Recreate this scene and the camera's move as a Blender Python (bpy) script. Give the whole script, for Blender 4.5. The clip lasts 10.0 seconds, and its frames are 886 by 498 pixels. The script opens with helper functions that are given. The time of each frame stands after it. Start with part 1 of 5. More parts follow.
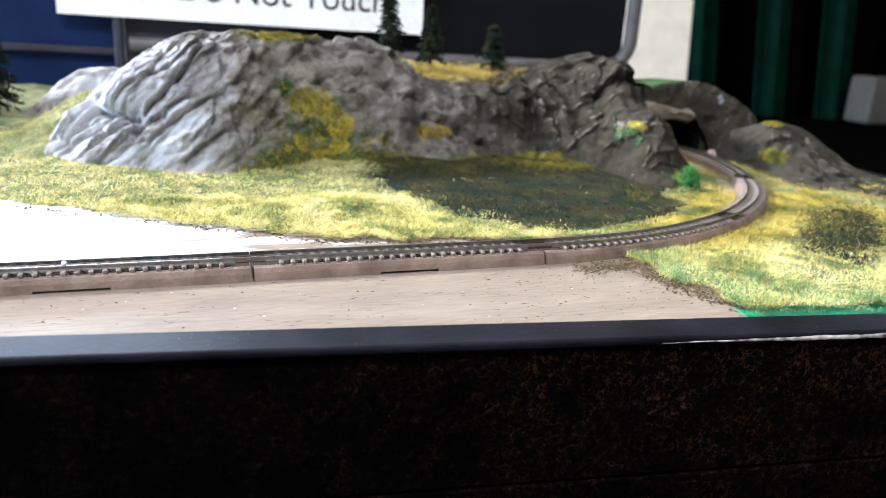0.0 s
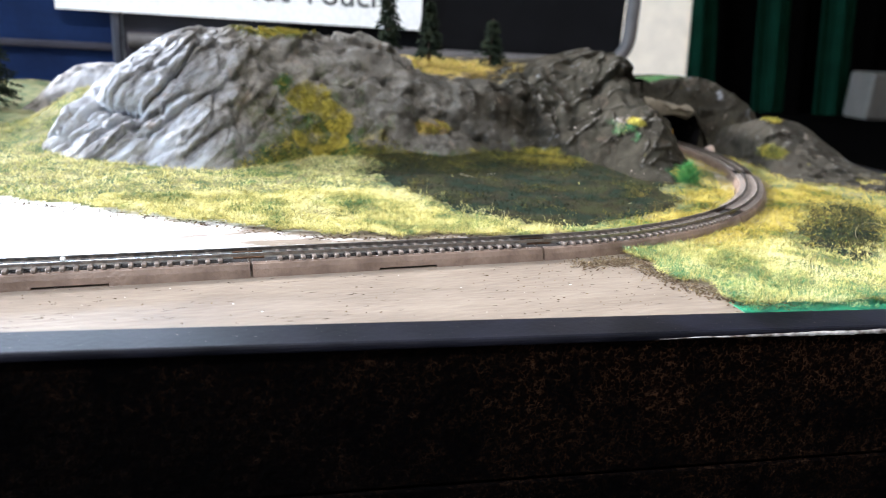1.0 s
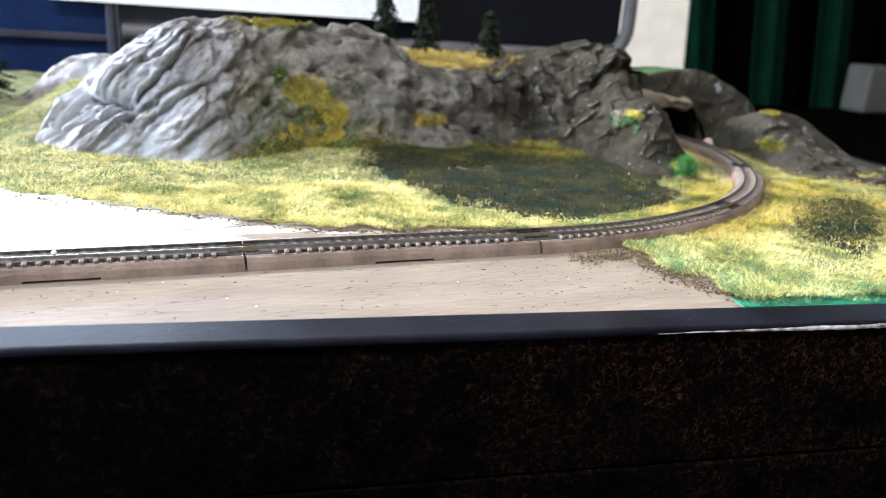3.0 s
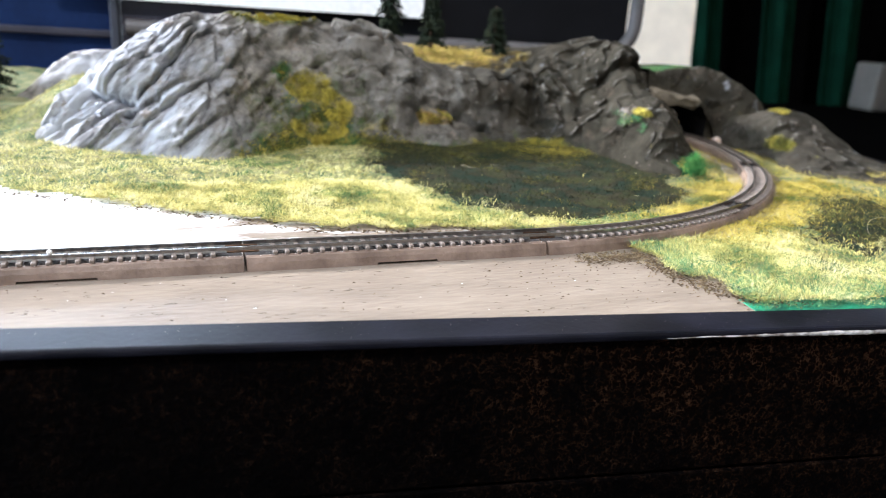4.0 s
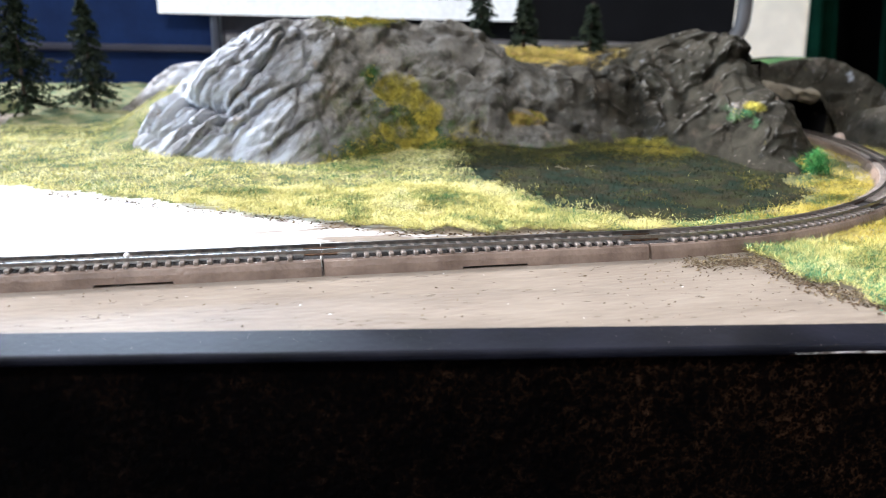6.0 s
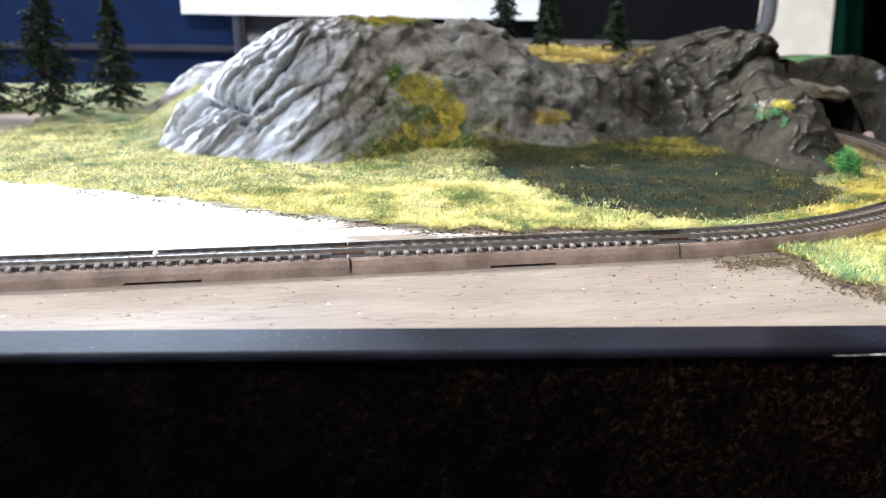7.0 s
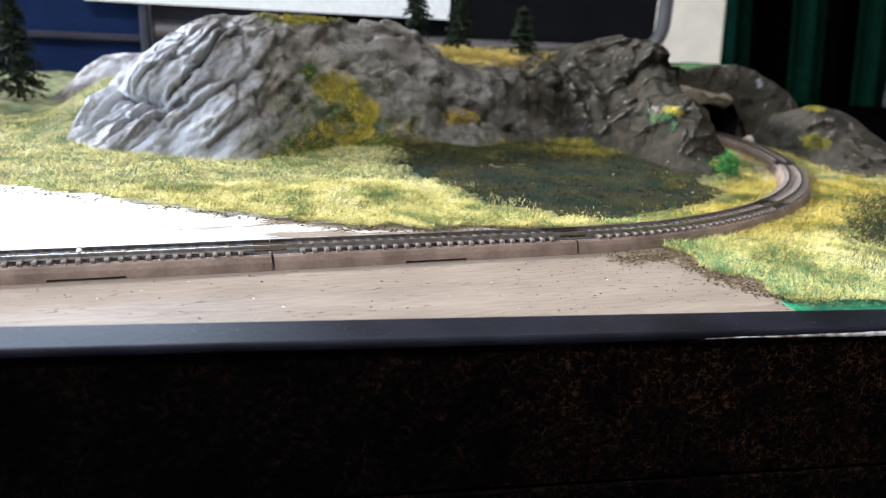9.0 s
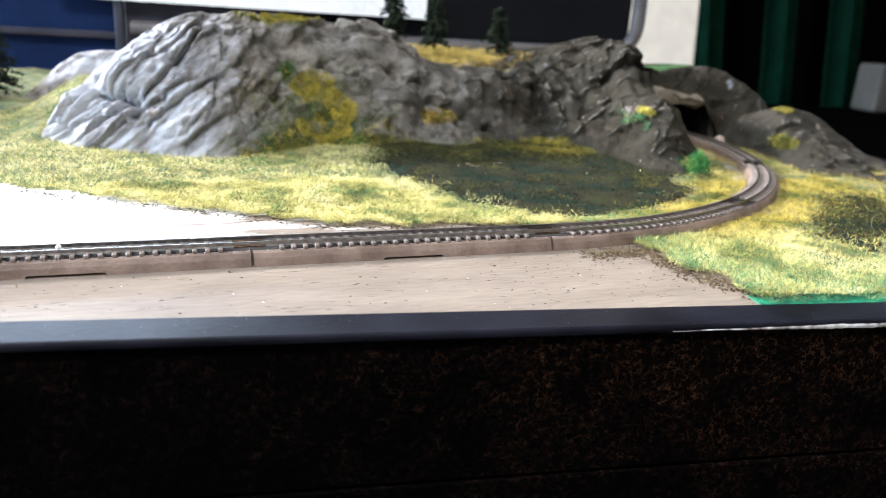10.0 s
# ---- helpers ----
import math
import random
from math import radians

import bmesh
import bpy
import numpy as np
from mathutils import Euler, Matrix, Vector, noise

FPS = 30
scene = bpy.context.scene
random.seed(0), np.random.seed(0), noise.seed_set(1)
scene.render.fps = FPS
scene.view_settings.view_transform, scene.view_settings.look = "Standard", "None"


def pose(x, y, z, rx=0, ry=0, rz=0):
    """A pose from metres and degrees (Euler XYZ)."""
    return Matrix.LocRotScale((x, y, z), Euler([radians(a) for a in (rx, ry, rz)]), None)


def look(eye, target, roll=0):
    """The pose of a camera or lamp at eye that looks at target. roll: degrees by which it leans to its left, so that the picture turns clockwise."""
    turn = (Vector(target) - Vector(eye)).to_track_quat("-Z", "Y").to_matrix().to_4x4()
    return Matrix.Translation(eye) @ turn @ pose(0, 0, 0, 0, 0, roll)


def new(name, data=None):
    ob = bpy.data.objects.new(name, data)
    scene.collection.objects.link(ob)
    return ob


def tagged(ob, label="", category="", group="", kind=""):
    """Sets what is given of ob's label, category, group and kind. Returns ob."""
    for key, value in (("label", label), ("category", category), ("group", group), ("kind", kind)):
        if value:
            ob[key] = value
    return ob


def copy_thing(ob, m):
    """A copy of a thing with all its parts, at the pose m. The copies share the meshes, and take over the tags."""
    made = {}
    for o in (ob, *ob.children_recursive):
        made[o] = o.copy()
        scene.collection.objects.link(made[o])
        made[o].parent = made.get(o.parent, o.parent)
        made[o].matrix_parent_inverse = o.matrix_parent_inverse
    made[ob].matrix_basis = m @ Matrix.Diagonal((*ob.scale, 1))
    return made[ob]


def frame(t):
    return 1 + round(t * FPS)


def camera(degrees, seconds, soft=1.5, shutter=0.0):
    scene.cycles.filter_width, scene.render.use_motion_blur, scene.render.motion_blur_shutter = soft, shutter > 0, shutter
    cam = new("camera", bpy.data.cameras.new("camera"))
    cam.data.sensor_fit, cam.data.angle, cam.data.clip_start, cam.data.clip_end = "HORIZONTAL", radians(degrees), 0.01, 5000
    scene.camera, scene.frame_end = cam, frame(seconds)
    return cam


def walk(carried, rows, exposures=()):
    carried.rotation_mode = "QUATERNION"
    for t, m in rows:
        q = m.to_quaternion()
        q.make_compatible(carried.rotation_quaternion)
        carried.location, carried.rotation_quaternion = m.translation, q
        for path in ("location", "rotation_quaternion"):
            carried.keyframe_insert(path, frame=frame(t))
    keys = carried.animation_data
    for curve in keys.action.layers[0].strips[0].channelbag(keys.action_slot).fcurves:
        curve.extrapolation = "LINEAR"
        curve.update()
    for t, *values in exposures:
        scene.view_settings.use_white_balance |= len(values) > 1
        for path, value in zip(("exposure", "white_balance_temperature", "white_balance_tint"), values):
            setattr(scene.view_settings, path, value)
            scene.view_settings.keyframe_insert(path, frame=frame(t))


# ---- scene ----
# A tiny 3 mm gauge railway built into a slim black case, lit by low sun through a window.
# Plan coordinates below are in centimetres: x along the straight track, z = 0 on the baseboard.
CM = 0.01
cam = camera(62.2, 10.0, soft=0.8)
cam.data.dof.use_dof = True
cam.data.dof.focus_distance = 0.142
cam.data.dof.aperture_fstop = 25.0

# seconds, eye (m), heading, dip and lean (degrees)
PATH = [
    (0, -0.01316, -0.13016, 0.04670, 20.951, 16.806, 3.599),
    (0.5, -0.01323, -0.13012, 0.04664, 21.016, 16.944, 3.588),
    (1, -0.01307, -0.13031, 0.04677, 21.045, 17.133, 3.639),
    (1.5, -0.01305, -0.13016, 0.04655, 21.138, 17.239, 3.614),
    (2, -0.01304, -0.12996, 0.04672, 21.278, 17.443, 3.750),
    (2.5, -0.01275, -0.12977, 0.04659, 21.346, 17.553, 3.705),
    (4, -0.01127, -0.12611, 0.04621, 20.953, 17.924, 3.890),
    (4.5, -0.00984, -0.12451, 0.04543, 20.120, 17.877, 3.579),
    (5, -0.00857, -0.12257, 0.04471, 18.491, 17.893, 3.061),
    (5.5, -0.00752, -0.11983, 0.04305, 15.888, 17.638, 2.205),
    (6, -0.00674, -0.11761, 0.04177, 13.032, 17.417, 1.354),
    (7.5, -0.00912, -0.11651, 0.04131, 11.519, 17.458, 1.079),
    (8, -0.00967, -0.11959, 0.04257, 13.234, 17.551, 1.489),
    (8.5, -0.01060, -0.12169, 0.04391, 16.171, 17.781, 2.406),
    (9, -0.01126, -0.12441, 0.04472, 18.859, 17.780, 3.191),
    (9.5, -0.01197, -0.12598, 0.04498, 20.428, 17.727, 3.667),
    (10, -0.01212, -0.12695, 0.04505, 20.733, 17.736, 3.714),
]
ROWS = []
for t, ex, ey, ez, yaw, dip, lean in PATH:
    a, p = radians(yaw), radians(dip)
    eye = Vector((ex, ey, ez))
    ROWS.append((t, look(eye, eye + Vector((math.sin(a) * math.cos(p), math.cos(a) * math.cos(p), -math.sin(p))), lean)))
walk(cam, ROWS, exposures=[(t, e, 6220, 15) for t, e in ((0, 2.0), (2.5, 2.02), (6, 1.98), (7.5, 2.12), (8, 1.8), (8.5, 1.7), (9, 1.75), (10, 2.02))])

# ---- world, sun, window light ----
SUN_HEADING, SUN_HEIGHT = -60.0, 25.0   # degrees from +y towards +x; above the horizon
world = bpy.data.worlds.new("world")
world.use_nodes = True
scene.world = world
sky = world.node_tree.nodes.new("ShaderNodeTexSky")
sky.sky_type = "NISHITA"
sky.sun_disc = False
sky.sun_elevation = radians(SUN_HEIGHT)
sky.sun_rotation = radians(SUN_HEADING)
world.node_tree.links.new(sky.outputs[0], world.node_tree.nodes["Background"].inputs[0])
world.node_tree.nodes["Background"].inputs[1].default_value = 0.12


def lamp(name, kind, m, energy, colour, **more):
    data = bpy.data.lights.new(name, kind)
    data.energy, data.color = energy, colour
    for key, value in more.items():
        if key == "angle":
            data.angle = value
        if key == "size":
            data.shape, data.size, data.size_y = "RECTANGLE", value[0], value[1]
    ob = new(name, data)
    ob.matrix_world = m
    return ob


sa, sh = radians(SUN_HEADING), radians(SUN_HEIGHT)
SUN_WAY = Vector((math.sin(sa) * math.cos(sh), math.cos(sa) * math.cos(sh), math.sin(sh)))
lamp("sun", "SUN", look(SUN_WAY * 3, (0, 0, 0)), 2.5, (1.0, 0.98, 0.95), angle=radians(6.0))

# case frame: U along the front edge, W away from the front edge
TURN = -8.0
U = Vector((math.cos(radians(TURN)), math.sin(radians(TURN)), 0))
W = Vector((-U.y, U.x, 0))


def case_at(u, w, z):
    """A place in centimetres from case coordinates."""
    return U * u + W * w + Vector((0, 0, z))


# ---- materials ----
def material(name, base, dark=None, scale=200.0, rough=0.6, metal=0.0, bump=0.0, bump_scale=None, stretch=(1, 1, 1),
             fine=None, spec=0.5, coat=0.0, random_value=0.0, island=False, detail=6.0, bump_distance=0.0004):
    """A surface with colour varied at two scales, and fine relief."""
    m = bpy.data.materials.new(name)
    m.use_nodes = True
    nt = m.node_tree
    bsdf = nt.nodes["Principled BSDF"]
    bsdf.inputs["Roughness"].default_value = rough
    bsdf.inputs["Metallic"].default_value = metal
    bsdf.inputs["Specular IOR Level"].default_value = spec
    bsdf.inputs["Coat Weight"].default_value = coat
    co = nt.nodes.new("ShaderNodeTexCoord")
    mp = nt.nodes.new("ShaderNodeMapping")
    mp.inputs["Scale"].default_value = stretch
    nt.links.new(co.outputs["Object"], mp.inputs[0])
    n1 = nt.nodes.new("ShaderNodeTexNoise")
    n1.inputs["Scale"].default_value = scale
    n1.inputs["Detail"].default_value = detail
    nt.links.new(mp.outputs[0], n1.inputs[0])
    ramp = nt.nodes.new("ShaderNodeMapRange")
    ramp.inputs[1].default_value, ramp.inputs[2].default_value = 0.35, 0.65
    nt.links.new(n1.outputs[0], ramp.inputs[0])
    mix = nt.nodes.new("ShaderNodeMix")
    mix.data_type = "RGBA"
    dark = dark or tuple(c * 0.7 for c in base)
    mix.inputs[6].default_value = (*dark, 1)
    mix.inputs[7].default_value = (*base, 1)
    nt.links.new(ramp.outputs[0], mix.inputs[0])
    out = mix.outputs[2]
    n2 = nt.nodes.new("ShaderNodeTexNoise")
    n2.inputs["Scale"].default_value = scale * 7
    n2.inputs["Detail"].default_value = 3
    nt.links.new(mp.outputs[0], n2.inputs[0])
    hue = nt.nodes.new("ShaderNodeHueSaturation")
    vr = nt.nodes.new("ShaderNodeMapRange")
    vr.inputs[3].default_value, vr.inputs[4].default_value = 0.8, 1.2
    nt.links.new(n2.outputs[0], vr.inputs[0])
    last = vr.outputs[0]
    if random_value:
        info = nt.nodes.new("ShaderNodeNewGeometry") if island else nt.nodes.new("ShaderNodeObjectInfo")
        rr = nt.nodes.new("ShaderNodeMapRange")
        rr.inputs[3].default_value, rr.inputs[4].default_value = 1 - random_value, 1 + random_value
        nt.links.new(info.outputs["Random Per Island" if island else "Random"], rr.inputs[0])
        mul = nt.nodes.new("ShaderNodeMath")
        mul.operation = "MULTIPLY"
        nt.links.new(last, mul.inputs[0])
        nt.links.new(rr.outputs[0], mul.inputs[1])
        last = mul.outputs[0]
    nt.links.new(last, hue.inputs["Value"])
    nt.links.new(out, hue.inputs["Color"])
    nt.links.new(hue.outputs[0], bsdf.inputs["Base Color"])
    if bump:
        b = nt.nodes.new("ShaderNodeBump")
        b.inputs["Strength"].default_value = bump
        b.inputs["Distance"].default_value = bump_distance
        n3 = nt.nodes.new("ShaderNodeTexNoise")
        n3.inputs["Scale"].default_value = bump_scale or scale * 3
        n3.inputs["Detail"].default_value = 5
        nt.links.new(mp.outputs[0], n3.inputs[0])
        nt.links.new(n3.outputs[0], b.inputs["Height"])
        nt.links.new(b.outputs[0], bsdf.inputs["Normal"])
    return m


def colours(name, stops, scale=300.0, rough=0.9, island=True, spec=0.2, share=0.5):
    """A surface whose every small piece takes one of several colours."""
    m = bpy.data.materials.new(name)
    m.use_nodes = True
    nt = m.node_tree
    bsdf = nt.nodes["Principled BSDF"]
    bsdf.inputs["Roughness"].default_value = rough
    bsdf.inputs["Specular IOR Level"].default_value = spec
    ramp = nt.nodes.new("ShaderNodeValToRGB")
    while len(ramp.color_ramp.elements) < len(stops):
        ramp.color_ramp.elements.new(0.5)
    for e, (at, c) in zip(ramp.color_ramp.elements, stops):
        e.position, e.color = at, (*c, 1)
    geo = nt.nodes.new("ShaderNodeNewGeometry")
    co = nt.nodes.new("ShaderNodeTexCoord")
    n1 = nt.nodes.new("ShaderNodeTexNoise")
    n1.inputs["Scale"].default_value = scale
    n1.inputs["Detail"].default_value = 7
    n1.inputs["Roughness"].default_value = 0.65
    nt.links.new(co.outputs["Object"], n1.inputs[0])
    r1 = nt.nodes.new("ShaderNodeMapRange")
    r1.inputs[1].default_value, r1.inputs[2].default_value = 0.36, 0.64
    nt.links.new(n1.outputs[0], r1.inputs[0])
    mix = nt.nodes.new("ShaderNodeMix")
    mix.inputs[0].default_value = share if island else 0.0
    nt.links.new(r1.outputs[0], mix.inputs[2])
    nt.links.new(geo.outputs["Random Per Island"], mix.inputs[3])
    nt.links.new(mix.outputs[0], ramp.inputs[0])
    nt.links.new(ramp.outputs[0], bsdf.inputs["Base Color"])
    return m


STRAW = [(0.0, (0.015, 0.08, 0.03)), (0.13, (0.04, 0.14, 0.05)), (0.24, (0.15, 0.19, 0.045)), (0.34, (0.3, 0.25, 0.07)), (0.46, (0.52, 0.47, 0.14)), (0.64, (0.66, 0.6, 0.23)), (0.86, (0.7, 0.66, 0.38)), (1.0, (0.28, 0.19, 0.08))]
m_grass = colours("static_grass", STRAW, 75, rough=0.6, spec=0.3, share=0.42)
m_grass_base = colours("grass_base", [(0.0, (0.03, 0.075, 0.04)), (0.5, (0.13, 0.14, 0.06)), (1.0, (0.24, 0.22, 0.12))], 160, island=False)
m_board = material("painted_board", (0.225, 0.182, 0.14), (0.168, 0.132, 0.1), 130, 0.55, bump=0.8, bump_scale=900, stretch=(0.3, 1, 1), detail=10.0, bump_distance=0.0002)


def white_area(m):
    """White paint over the board behind the track, its end dry-brushed along the strokes."""
    nt = m.node_tree
    L = nt.links.new
    bsdf = nt.nodes["Principled BSDF"]
    old = bsdf.inputs["Base Color"].links[0].from_socket
    co = nt.nodes.new("ShaderNodeTexCoord")
    split = nt.nodes.new("ShaderNodeSeparateXYZ")
    L(co.outputs["Object"], split.inputs[0])
    behind = nt.nodes.new("ShaderNodeMath")
    behind.operation = "COMPARE"
    behind.inputs[1].default_value, behind.inputs[2].default_value = 0.075, 0.07
    L(split.outputs[1], behind.inputs[0])
    stretch = nt.nodes.new("ShaderNodeMapping")
    stretch.inputs["Scale"].default_value = (0.22, 1.0, 1.0)
    stretch.inputs["Rotation"].default_value = (0, 0, radians(6))
    L(co.outputs["Object"], stretch.inputs[0])
    stroke = nt.nodes.new("ShaderNodeTexNoise")
    stroke.inputs["Scale"].default_value, stroke.inputs["Detail"].default_value = 260, 8
    stroke.inputs["Roughness"].default_value = 0.65
    L(stretch.outputs[0], stroke.inputs[0])
    fade = nt.nodes.new("ShaderNodeMapRange")
    fade.inputs[1].default_value, fade.inputs[2].default_value = WHITE_FULL, WHITE_END
    fade.inputs[3].default_value, fade.inputs[4].default_value = 1.1, -0.1
    L(split.outputs[0], fade.inputs[0])
    hair = nt.nodes.new("ShaderNodeMapRange")
    hair.inputs[1].default_value, hair.inputs[2].default_value = 0.4, 0.6
    hair.inputs[3].default_value, hair.inputs[4].default_value = -0.5, 0.5
    L(stroke.outputs[0], hair.inputs[0])
    add = nt.nodes.new("ShaderNodeMath")
    add.operation = "ADD"
    L(fade.outputs[0], add.inputs[0])
    L(hair.outputs[0], add.inputs[1])
    cover = nt.nodes.new("ShaderNodeMapRange")
    cover.inputs[1].default_value, cover.inputs[2].default_value = 0.2, 0.8
    L(add.outputs[0], cover.inputs[0])
    both = nt.nodes.new("ShaderNodeMath")
    both.operation = "MULTIPLY"
    L(cover.outputs[0], both.inputs[0])
    L(behind.outputs[0], both.inputs[1])
    mix = nt.nodes.new("ShaderNodeMix")
    mix.data_type = "RGBA"
    mix.inputs[7].default_value = (0.8, 0.8, 0.81, 1)
    L(both.outputs[0], mix.inputs[0])
    L(old, mix.inputs[6])
    L(mix.outputs[2], bsdf.inputs["Base Color"])


WHITE_FULL, WHITE_END = -0.026, 0.027
white_area(m_board)
m_rim = material("black_rim", (0.009, 0.009, 0.014), (0.003, 0.003, 0.005), 70, 0.4, detail=10.0, bump=0.12, bump_scale=900, spec=0.15)
m_leather = material("leatherette", (0.0009, 0.0008, 0.0009), (0.0005, 0.0005, 0.0006), 90, 0.7, bump=0.9, bump_scale=700, spec=0.01)


def creases(m, scale, light):
    """Leather grain: a net of fine creases, browner towards the rim and the right end."""
    nt = m.node_tree
    L = nt.links.new
    bsdf = nt.nodes["Principled BSDF"]
    old = bsdf.inputs["Base Color"].links[0].from_socket
    co = nt.nodes.new("ShaderNodeTexCoord")
    warp = nt.nodes.new("ShaderNodeTexNoise")
    warp.inputs["Scale"].default_value, warp.inputs["Detail"].default_value = scale * 0.7, 5
    L(co.outputs["Object"], warp.inputs[0])
    push = nt.nodes.new("ShaderNodeVectorMath")
    push.operation = "MULTIPLY_ADD"
    push.inputs[1].default_value = (0.0035, 0.0035, 0.0035)
    L(warp.outputs["Color"], push.inputs[0])
    L(co.outputs["Object"], push.inputs[2])
    cell = nt.nodes.new("ShaderNodeTexVoronoi")
    cell.feature = "DISTANCE_TO_EDGE"
    cell.inputs["Scale"].default_value = scale
    L(push.outputs[0], cell.inputs["Vector"])
    line = nt.nodes.new("ShaderNodeMapRange")
    line.inputs[1].default_value, line.inputs[2].default_value = 0.0, 0.1
    line.inputs[3].default_value, line.inputs[4].default_value = 1.0, 0.0
    L(cell.outputs["Distance"], line.inputs[0])
    patch = nt.nodes.new("ShaderNodeTexNoise")
    patch.inputs["Scale"].default_value, patch.inputs["Detail"].default_value = 90, 9
    patch.inputs["Roughness"].default_value = 0.7
    L(co.outputs["Object"], patch.inputs[0])
    keep = nt.nodes.new("ShaderNodeMapRange")
    keep.inputs[1].default_value, keep.inputs[2].default_value = 0.42, 0.64
    keep.inputs[3].default_value = 0.12
    L(patch.outputs[0], keep.inputs[0])
    split = nt.nodes.new("ShaderNodeSeparateXYZ")
    L(co.outputs["Object"], split.inputs[0])
    # creases strengthen to the right and upwards
    rightward = nt.nodes.new("ShaderNodeMapRange")
    rightward.inputs[1].default_value, rightward.inputs[2].default_value = -0.01, 0.07
    rightward.inputs[3].default_value = 0.2
    L(split.outputs[0], rightward.inputs[0])
    worn = nt.nodes.new("ShaderNodeMath")
    worn.operation = "MULTIPLY"
    upper = nt.nodes.new("ShaderNodeMapRange")
    upper.inputs[1].default_value, upper.inputs[2].default_value = -0.032, -0.008
    upper.inputs[3].default_value = 0.3
    L(split.outputs[2], upper.inputs[0])
    rubbed = nt.nodes.new("ShaderNodeMath")
    rubbed.operation = "MULTIPLY"
    L(rightward.outputs[0], rubbed.inputs[0])
    L(upper.outputs[0], rubbed.inputs[1])
    L(keep.outputs[0], worn.inputs[0])
    L(rubbed.outputs[0], worn.inputs[1])
    both = nt.nodes.new("ShaderNodeMath")
    both.operation = "MULTIPLY"
    broken = nt.nodes.new("ShaderNodeTexNoise")
    broken.inputs["Scale"].default_value, broken.inputs["Detail"].default_value = scale * 0.9, 3
    L(co.outputs["Object"], broken.inputs[0])
    gaps = nt.nodes.new("ShaderNodeMapRange")
    gaps.inputs[1].default_value, gaps.inputs[2].default_value = 0.41, 0.62
    L(broken.outputs[0], gaps.inputs[0])
    dashed = nt.nodes.new("ShaderNodeMath")
    dashed.operation = "MULTIPLY"
    L(line.outputs[0], dashed.inputs[0])
    L(gaps.outputs[0], dashed.inputs[1])
    L(dashed.outputs[0], both.inputs[0])
    L(worn.outputs[0], both.inputs[1])
    tan = nt.nodes.new("ShaderNodeMix")
    tan.data_type = "RGBA"
    tan.inputs[7].default_value = (0.0022, 0.001, 0.0006, 1)
    L(worn.outputs[0], tan.inputs[0])
    L(old, tan.inputs[6])
    mix = nt.nodes.new("ShaderNodeMix")
    mix.data_type = "RGBA"
    mix.inputs[7].default_value = (*light, 1)
    L(both.outputs[0], mix.inputs[0])
    L(tan.outputs[2], mix.inputs[6])
    L(mix.outputs[2], bsdf.inputs["Base Color"])


creases(m_leather, 900, (0.058, 0.029, 0.016))
m_worn = material("worn_metal", (0.8, 0.78, 0.75), (0.12, 0.09, 0.07), 420, 0.5, metal=0.3)
m_bed = material("brown_plastic", (0.21, 0.15, 0.115), (0.115, 0.077, 0.056), 170, 0.45, bump=0.5, bump_scale=1100, detail=10.0)
m_gap_shade = material("sleeper_gap_shade", (0.035, 0.028, 0.024), (0.02, 0.016, 0.014), 900, 0.8, bump=0.8, bump_scale=2500)
m_sleeper = material("sleeper_plastic", (0.19, 0.155, 0.13), (0.13, 0.104, 0.086), 400, 0.5, random_value=0.15)
m_rail = material("rail_metal", (0.34, 0.325, 0.305), (0.22, 0.21, 0.2), 800, 0.3, metal=1.0)
m_copper = material("copper_joiner", (0.13, 0.08, 0.052), (0.07, 0.045, 0.032), 900, 0.5, metal=1.0)
m_black = material("black_lining", (0.005, 0.005, 0.006), None, 60, 0.85, spec=0.1)
m_navy = material("navy_lining", (0.005, 0.016, 0.06), (0.0035, 0.011, 0.042), 50, 0.8, spec=0.12, bump=0.2, bump_scale=1500)
m_violet = material("violet_lining", (0.035, 0.034, 0.045), (0.025, 0.024, 0.034), 50, 0.75, spec=0.2)
m_post = material("dark_post", (0.03, 0.033, 0.05), None, 60, 0.5)
m_frame = material("grey_frame", (0.11, 0.1, 0.098), (0.075, 0.07, 0.068), 90, 0.5, spec=0.25)
m_paper = material("white_paper", (0.86, 0.86, 0.85), (0.83, 0.83, 0.82), 60, 0.8)
m_ink = material("black_ink", (0.02, 0.02, 0.022), None, 200, 0.7)
m_wall = material("cream_paint", (0.9, 0.8, 0.65), (0.87, 0.77, 0.62), 6, 0.8)
m_room = material("room_paint", (0.6, 0.58, 0.55), (0.55, 0.53, 0.5), 3, 0.9)
m_floor = material("room_floor", (0.12, 0.08, 0.05), None, 8, 0.6)
m_cloth = material("black_cloth", (0.0016, 0.0015, 0.0014), None, 40, 1.0, spec=0.0, bump=0.3, bump_scale=900)
m_curtain = material("green_curtain", (0.0012, 0.014, 0.0075), (0.0008, 0.009, 0.0045), 30, 0.95, bump=0.3, bump_scale=800, spec=0.05)
m_needle = colours("dark_needles", [(0.0, (0.004, 0.009, 0.004)), (0.6, (0.009, 0.016, 0.007)), (1.0, (0.03, 0.034, 0.013))], 200)
m_bark = material("bark", (0.07, 0.045, 0.03), None, 300, 0.9)
m_box = material("grey_box", (0.075, 0.067, 0.056), None, 10, 0.7)
m_stone = material("pale_stone", (0.5, 0.38, 0.32), (0.35, 0.27, 0.22), 900, 0.85, bump=0.5)
m_concrete = material("portal_concrete", (0.15, 0.125, 0.085), (0.08, 0.065, 0.045), 250, 0.85, bump=0.5)
m_green = material("green_paint", (0.01, 0.22, 0.11), (0.006, 0.09, 0.05), 300, 0.5, bump=0.4)
